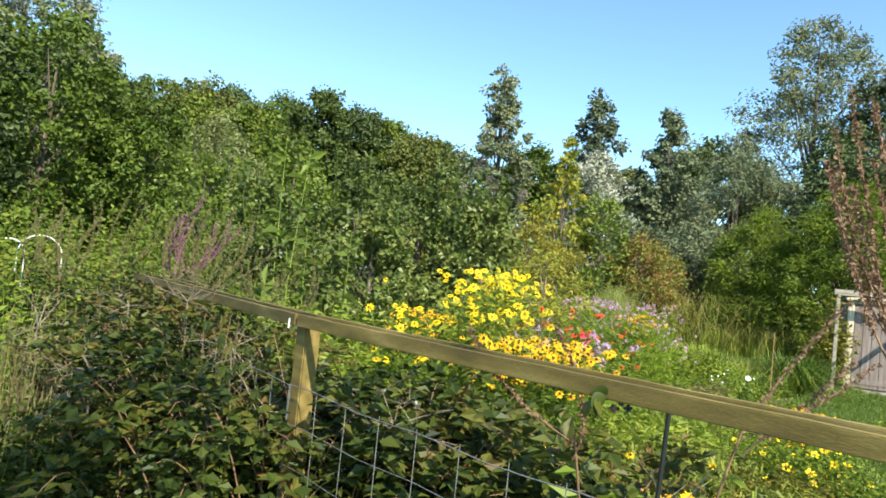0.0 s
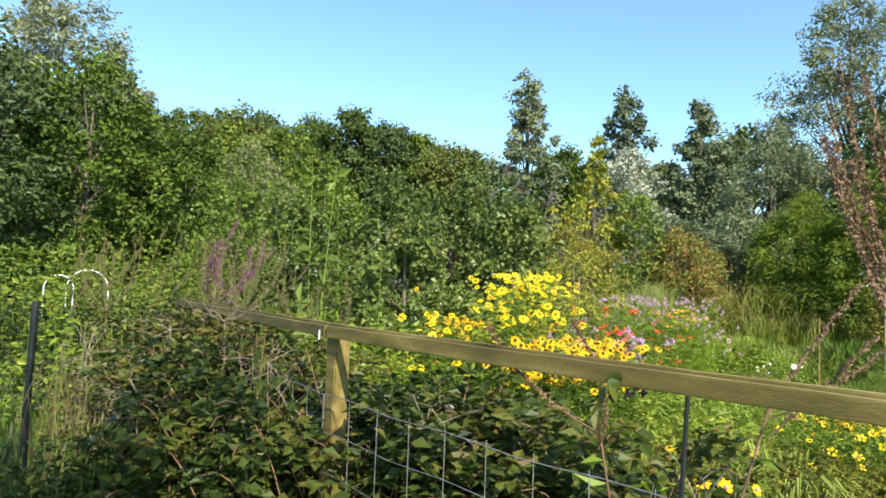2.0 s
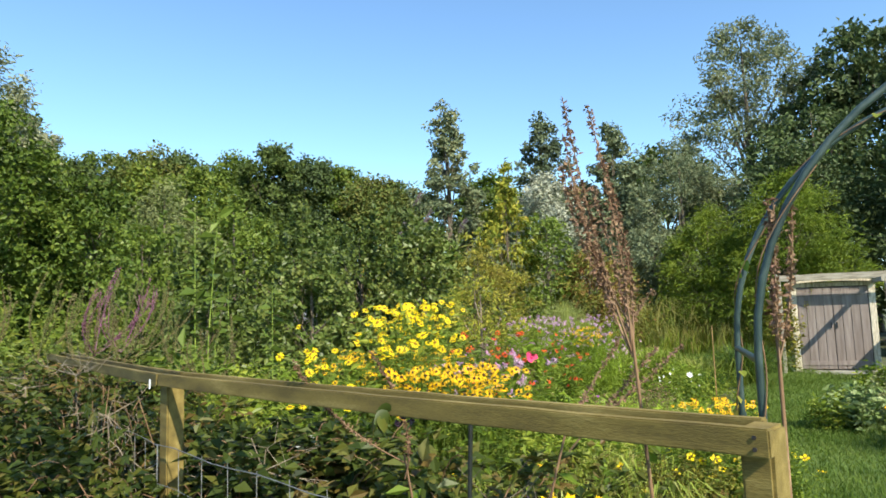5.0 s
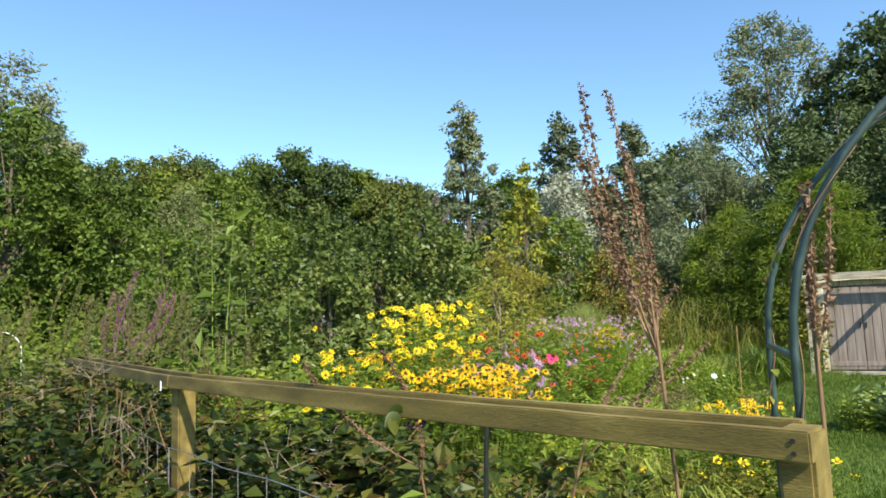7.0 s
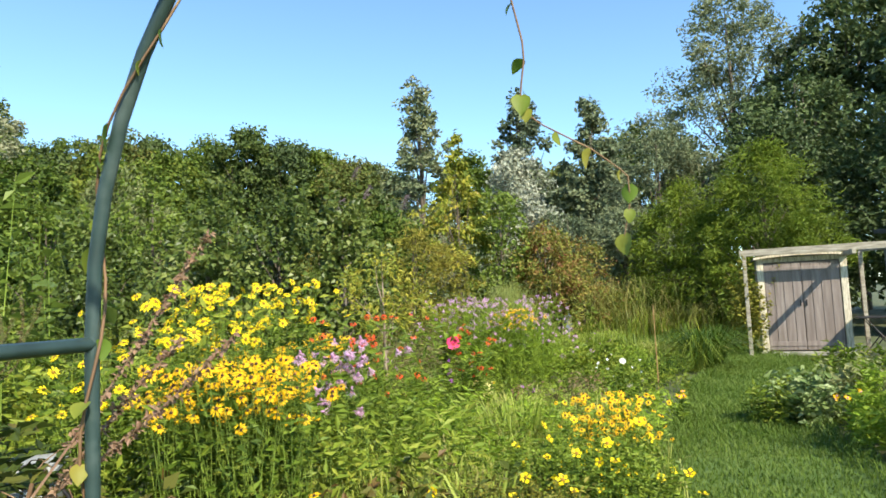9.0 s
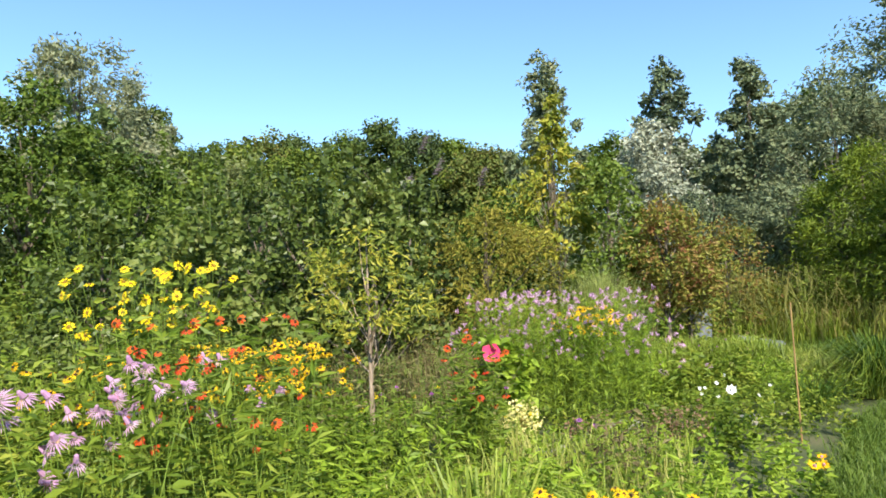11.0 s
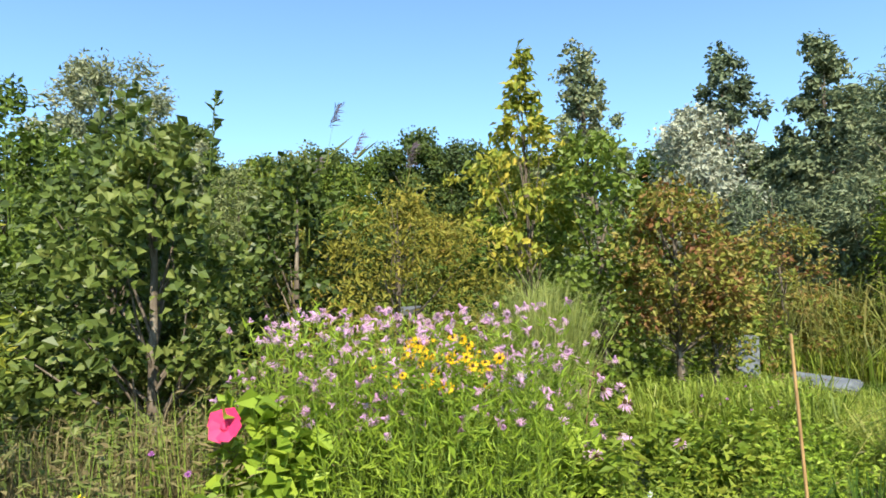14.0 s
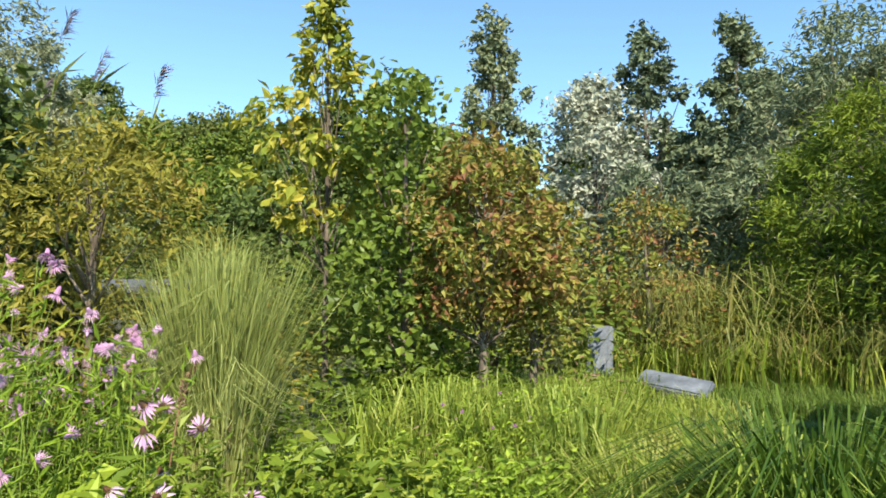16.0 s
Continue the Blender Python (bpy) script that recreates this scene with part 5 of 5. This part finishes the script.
        mid = (b0 + tip) / 2 + np.array([0, 0, h * rng.uniform(0.3, 0.6)])
        c = np.array([(1 - t) ** 2 * b0 + 2 * t * (1 - t) * mid + t * t * tip for t in np.linspace(0, 1, 9)])
        tube(st, c, np.linspace(0.005, 0.0015, 9), 4)
        k = 20
        t = rng.uniform(0.1, 1, k)
        p = np.stack([np.interp(t * 8, range(9), c[:, q]) for q in range(3)], 1)
        d = unit(rng.normal(size=(k, 3)) * [1, 1, 0.4] + [0, 0, 0.15])
        p2 = p + d * 0.06
        sd = unit(np.cross(d, [0, 0, 1.0]))
        for e in (d, d * 0.45 + sd, d * 0.45 - sd):
            leaves(lf, p2, leaf, leaf * 0.62, rng, e, 0.25, up=0.9)
    part("cane", st, M["stalk"], root, kind="stuff")
    part("foliage", lf, M[mat], root, kind="stuff")
    return root


for i, t in enumerate(np.linspace(0.05, 1.25, 11)):
    c = MID.lerp(FAR, float(t))
    bramble(c.x - 0.12, c.y - 0.18, 0.22, 0.2, 1.0 + 0.28 * min(1, t * 1.5), 26, 500 + i, "dense bramble growing through the wire fence")
    if t > 0.22:
        bramble(c.x + 0.15, c.y + 0.25, 0.25, 0.25, 1.35, 20, 520 + i, "dense bramble arching over the fence rail")
for i, t in enumerate(np.linspace(0.1, 0.95, 6)):
    c = END.lerp(MID, float(t))
    bramble(c.x + 0.3, c.y + 0.42, 0.3, 0.25, 0.6 + 0.5 * t * t, 20, 540 + i, "leafy growth behind the wire fence", 0.085, "herb" if i < 4 else "bramble")
for i, (x, y) in enumerate([(-0.35, 2.65), (-0.1, 2.4), (-1.1, 2.6), (-0.85, 2.6), (-0.95, 2.85), (-1.35, 3.0), (-1.15, 3.1), (-2.15, 2.75), (-2.75, 3.35)]):
    bramble(x, y, 0.3, 0.25, 1.0, 26, 560 + i, "rank bramble growth beside the fence", 0.07)


def tall_weed(x, y, h, n, seed, leaf=0.13):
    """Upright green stalks with large pointed leaves set round them."""
    rng = np.random.default_rng(seed)
    root = thing("tall_weed", pose(x, y, 0), "tall light green weed with large pointed leaves", "plant", "tall weeds behind the fence")
    for i in range(n):
        b0 = np.append(rng.normal(size=2) * 0.16, 0)
        tip = b0 + np.array([rng.normal() * 0.12, rng.normal() * 0.12, h * rng.uniform(0.7, 1)])
        st = Soup()
        tube(st, [b0, (b0 + tip) / 2 + rng.normal(size=3) * 0.03, tip], [0.007, 0.005, 0.002], 5)
        stalk = part("stalk", st, M["greenstem"], root, smooth=True)
        t = np.sort(rng.uniform(0.3, 1, 26))
        lf = Soup()
        leaves(lf, b0 + (tip - b0) * t[:, None], leaf, leaf * 0.5, rng, rng.normal(size=(26, 3)) * [1, 1, 0.25] + [0, 0, 0.2], 0.3, up=0.9)
        part("foliage", lf, M["tallleaf"], stalk, kind="stuff")


for i, (x, y, h, n) in enumerate([(-2.55, 5.65, 2.7, 2), (-2.45, 6.1, 2.15, 3), (-2.9, 5.2, 1.65, 3)]):
    tall_weed(x, y, h, n, 900 + i, 0.17)


def fern(x, y, n, size, seed):
    rng = np.random.default_rng(seed)
    root = thing("fern", pose(x, y, 0), "yellow-green fern at the foot of the hedge", "fern", "ferns by the hedge")
    for i in range(n):
        s = Soup()
        a = 6.283 * i / n + rng.uniform(-0.3, 0.3)
        o = np.array([math.cos(a), math.sin(a), 0])
        ts = np.linspace(0, 1, 18)
        c = np.array([o * size * t + np.array([0, 0, size * (0.95 * t - 0.75 * t * t)]) for t in ts])
        tube(s, c, np.linspace(0.004, 0.001, 18), 4)
        sd = np.array([-o[1], o[0], 0])
        for sg in (1, -1):
            d = np.tile(sd * sg + o * 0.35, (16, 1))
            for j in range(16):
                L = size * 0.34 * math.sin(math.pi * (0.15 + 0.85 * (j + 1) / 17)) + 0.015
                leaves(s, c[j + 1][None], L, L * 0.28, rng, d[j][None], 0.05, up=1.5)
        part("frond", s, M["fern"], root)


for i, (x, y, sz) in enumerate([(-1.95, 1.95, 0.5), (-2.35, 2.15, 0.45), (-1.7, 2.2, 0.4), (-2.7, 2.5, 0.5)]):
    fern(x, y, 9, sz, 600 + i)


def berries():
    root = thing("blackberry_sprig", pose(-0.16, 1.38, 1.16), "ripe blackberries with leaves on the fence rail", "berry")
    for k, (x, z) in enumerate(((0.0, 0.0), (0.018, -0.016), (-0.014, -0.02), (0.03, 0.004))):
        bm = bmesh.new()
        rng = random.Random(k)
        for i in range(16):
            v = Vector((rng.gauss(0, 1), rng.gauss(0, 1), rng.gauss(0, 1))).normalized() * 0.0085
            bmesh.ops.create_icosphere(bm, subdivisions=1, radius=0.0042, matrix=Matrix.Translation(v))
        part("berry", bm, M["berry"], root, m=pose(x, -0.012, z))
    me = leaf_mesh("bramble_leaf", 0.05, 0.04, M["bramble"])
    for k in range(5):
        part("leaf", me, None, root, m=pose(-0.03 - 0.01 * k, -0.012, 0.012 - 0.006 * k, 70 + 20 * k, 30 * k, 150 + 50 * k))


berries()


def pot():
    bm = bmesh.new()
    prof = [(0.085, 0.0), (0.11, 0.2), (0.12, 0.2), (0.12, 0.225), (0.108, 0.225), (0.1, 0.19)]
    n = 20
    rings_ = [[bm.verts.new((r * math.cos(6.2832 * i / n), r * math.sin(6.2832 * i / n), z)) for i in range(n)] for r, z in prof]
    for a, b in zip(rings_, rings_[1:]):
        for i in range(n):
            bm.faces.new((a[i], a[(i + 1) % n], b[(i + 1) % n], b[i]))
    bm.faces.new(rings_[0][::-1])
    bm.faces.new(rings_[-1])
    tagged(part("plant_pot", bm, M["black"], m=pose(2.1, 11.1, 0)), "black plastic plant pot beside the border", "pot")


pot()


def stone(name, x, y, z, sx, sy, sz, rot, mat, label, category):
    bm = box_bm(sx, sy, sz, (0, 0, 0), min(sx, sy, sz) * 0.3, 0.012, 2)
    return tagged(part(name, bm, M[mat], m=pose(x, y, z, *rot)), label, category)


stone("slate_slab", 2.99, 18.9, 0.45, 0.36, 0.08, 0.95, (-8, 4, 10), "slate", "upright grey slate slab at the pond", "stone")
stone("slate_slab", 4.0, 18.2, 0.2, 0.9, 0.42, 0.09, (20, 8, -14), "slate", "grey slate slab lying at the pond edge", "stone")
for i, (x, y) in enumerate([(1.75, 10.0), (2.9, 10.4), (1.2, 8.8), (3.3, 10.9)]):
    stone("stepping_stone", x, y, 0.03, 0.32, 0.26, 0.08, (0, 0, i * 37), "stone", "flat weathered stone in the border", "stone")


def canister():
    root = thing("water_container", pose(-1.3, 3.95, 0, 0, 0, 25) @ Matrix.Scale(0.95, 4), "dirty white plastic water container with lid", "container")
    part("body", box_bm(0.46, 0.4, 0.6, (0, 0, 0.3), 0.05, 0.004, 3), M["white"], root)
    part("lid", box_bm(0.5, 0.44, 0.06, (0, 0, 0.63), 0.02, 0.003, 2), M["white"], root)
    s = Soup()
    tube(s, [(0.28, -0.15, 0.0), (0.31, -0.18, 0.5), (0.2, -0.2, 0.66), (-0.1, -0.15, 0.7)], 0.012, 7)
    part("hose", s, M["iron"], root, smooth=True)


canister()


def low_hut():
    root = thing("low_hut", pose(-4.6, 15.2, 0, 0, 0, 12), "low dark hut with felt roof in the bushes", "hut")
    part("wall", box_bm(2.6, 1.8, 1.3, (1.3, 0.9, 0.65), 0.01), M["felt"], root)
    part("roof", box_bm(3.0, 2.2, 0.09, (1.3, 0.9, 1.44), 0.01), M["felt"], root, m=pose(0, 0, 0, 5))
    part("fascia", box_bm(3.0, 0.03, 0.07, (1.3, -0.22, 1.36), 0.005), M["cream"], root)


low_hut()


def reed(x, y, h, seed, lean):
    rng = np.random.default_rng(seed)
    root = thing("reed", pose(x, y, 0), "tall reed with a purple-brown plume", "reed", "reeds in the thicket")
    st, pl, lf = Soup(), Soup(), Soup()
    tip = np.array([lean[0], lean[1], h])
    c = np.array([tip * np.array([t * t, t * t, t]) for t in np.linspace(0, 1, 8)])
    tube(st, c, np.linspace(0.006, 0.002, 8), 5)
    p = tip - np.array([lean[0] * 0.25, lean[1] * 0.25, 0.28]) * rng.uniform(0, 1, 60)[:, None]
    leaves(pl, p, 0.14, 0.005, rng, np.tile([lean[0] * 1.5 + 0.35, lean[1], 0.3], (60, 1)), 0.6)
    t = rng.uniform(0.5, 0.92, 9)
    p = np.stack([np.interp(t * 7, range(8), c[:, q]) for q in range(3)], 1)
    leaves(lf, p, 0.4, 0.025, rng, np.tile([0.6, 0.0, 0.5], (9, 1)), 0.8)
    part("stem", st, M["greenstem"], root)
    part("plume", pl, M["plume"], root)
    part("foliage", lf, M["reed"], root, kind="stuff")


for i, (x, y, h, l) in enumerate([(-2.1, 13.85, 4.15, (0.55, 0)), (-1.95, 14.0, 3.8, (0.6, 0.1)), (-2.4, 13.9, 3.5, (0.5, 0)), (-1.1, 14.2, 3.55, (0.5, -0.1))]):
    reed(x, y, h, 700 + i, l)


def bent_cane(x, y, h, lean, label):
    s = Soup()
    tube(s, [(0, 0, -0.05), (lean[0] * 0.5, lean[1] * 0.5, h * 0.5), (lean[0], lean[1], h)], [0.0075, 0.0065, 0.006], 7)
    tagged(part("garden_cane", s, M["cane"], m=pose(x, y, 0), smooth=True), label, "cane")


bent_cane(3.2, 9.55, 1.17, (0.0, 0.0), "yellow-brown bamboo cane with a cut top in the border")
loosestrife(1.95, 11.55, 0.95, 3, 40, (0.12, 0.0), "rust-red dead dock stalk beside the tall grass", "seed", 0.8, 0.03)


def tunnel_hoop(x, y, r, rot):
    s = Soup()
    tube(s, [(r * math.cos(a), 0, r * math.sin(a) + 1.15) for a in np.linspace(0, math.pi, 20)], 0.009, 7)
    for sx in (-r, r):
        tube(s, [(sx, 0, -0.05), (sx, 0, 0.6), (sx, 0, 1.15)], 0.009, 7)
    tagged(part("tunnel_hoop", s, M["tag"], m=pose(x, y, 0, 0, 0, rot), smooth=True), "white plastic hoop of a plant tunnel", "hoop", "tunnel hoops")


tunnel_hoop(-8.2, 9.5, 0.32, 25)
tunnel_hoop(-8.5, 9.2, 0.22, 25)
s = Soup()
tube(s, [(0, 0, -0.05), (0, 0, 0.6), (0.01, 0, 1.22)], 0.022, 8)
tagged(part("stake", s, M["black"], m=pose(-3.5, 3.1, 0), smooth=True), "dark green stake beside the hedge", "stake")


def lobed_leaf(name, size, mat):
    """A jagged palmate leaf, cupped, along +x."""
    s = Soup()
    v, f = [(0, 0, 0)], []
    lobes = [(-2.2, 0.55), (-1.75, 0.32), (-1.3, 0.8), (-0.9, 0.42), (-0.5, 0.95), (-0.2, 0.55), (0, 1.1), (0.2, 0.55), (0.5, 0.95), (0.9, 0.42), (1.3, 0.8), (1.75, 0.32), (2.2, 0.55)]
    for a, r in lobes:
        v.append((size * 0.5 * r * math.cos(a) + 0.02 * size, size * 0.5 * r * math.sin(a), -0.12 * size * r * r + 0.04 * size * abs(math.sin(3 * a))))
    for i in range(1, len(v) - 1):
        f.append((0, i, i + 1))
    s.add(v, np.array(f))
    return s.mesh(name, [mat])


def hop_cover():
    """Big jagged leaves hanging over the wire beside the post."""
    rng = random.Random(9)
    root = thing("hop_vine", pose(MID.x, MID.y, 0), "hop vine with large jagged leaves on the wire fence", "vine")
    me = lobed_leaf("hop_leaf", 0.15, M["bramble"])
    d = (FAR - MID).normalized()
    n = Vector((d.y, -d.x, 0))
    if n.y > 0:
        n = -n
    for i in range(120):
        t, z = rng.uniform(0.05, 1.3), rng.uniform(0.2, 1.12)
        p = d * t + n * (0.12 + 0.16 * rng.random()) + Vector((0, 0, z))
        q = (n + Vector((rng.uniform(-0.5, 0.5), rng.uniform(-0.5, 0.5), rng.uniform(0.1, 0.9)))).to_track_quat("Z", "X").to_matrix().to_4x4()
        part("leaf", me, None, root, m=Matrix.Translation(p) @ q @ Matrix.Rotation(rng.uniform(2.2, 4.1), 4, "Z") @ Matrix.Scale(rng.uniform(0.55, 1.15), 4))
    s = Soup()
    for i in range(7):
        a = d * rng.uniform(0, 1.3) + n * 0.12
        tube(s, [a, a + Vector((rng.uniform(-0.2, 0.2), 0.02, 0.55)), a + d * rng.uniform(-0.2, 0.3) + Vector((0, 0, 1.12))], [0.004, 0.003, 0.0015], 5)
    part("bine", s, M["stalk"], root, kind="stuff")


hop_cover()


def dead_twigs(x, y, z, n, size, seed):
    """A spray of bare forked twigs."""
    rng = np.random.default_rng(seed)
    s = Soup()
    for i in range(n):
        a = rng.normal(size=3) * [1, 0.5, 0.6]
        a = a / np.linalg.norm(a) * size * rng.uniform(0.4, 1)
        mid = a * 0.5 + rng.normal(size=3) * 0.04
        tube(s, [(0, 0, 0), mid, a], [0.003, 0.0022, 0.001], 4)
        for k in range(3):
            b = mid + (a - mid) * rng.uniform(0, 0.9)
            tube(s, [b, b + rng.normal(size=3) * 0.07], [0.0014, 0.0007], 3)
    root = thing("dead_twigs", pose(x, y, 0), "bare grey dead twigs caught in the hedge", "twig", "dead twigs")
    part("twig_spray", s, M["twig"], root, m=pose(0, 0, z), kind="stuff")
    t = Soup()
    tube(t, [(0, 0, -0.02), (0.02, 0.01, z * 0.5), (0, 0, z)], [0.006, 0.005, 0.004], 5)
    part("main_twig", t, M["twig"], root)


for i, (x, y, z) in enumerate([(-1.75, 2.62, 1.0), (-1.55, 2.5, 0.75), (-2.3, 3.2, 1.15), (-2.9, 3.6, 1.05), (-0.9, 2.35, 0.8), (-2.5, 2.7, 0.8), (-3.2, 3.2, 0.9), (0.1, 1.75, 0.7)]):
    dead_twigs(x, y, z, 9, 0.32, 800 + i)
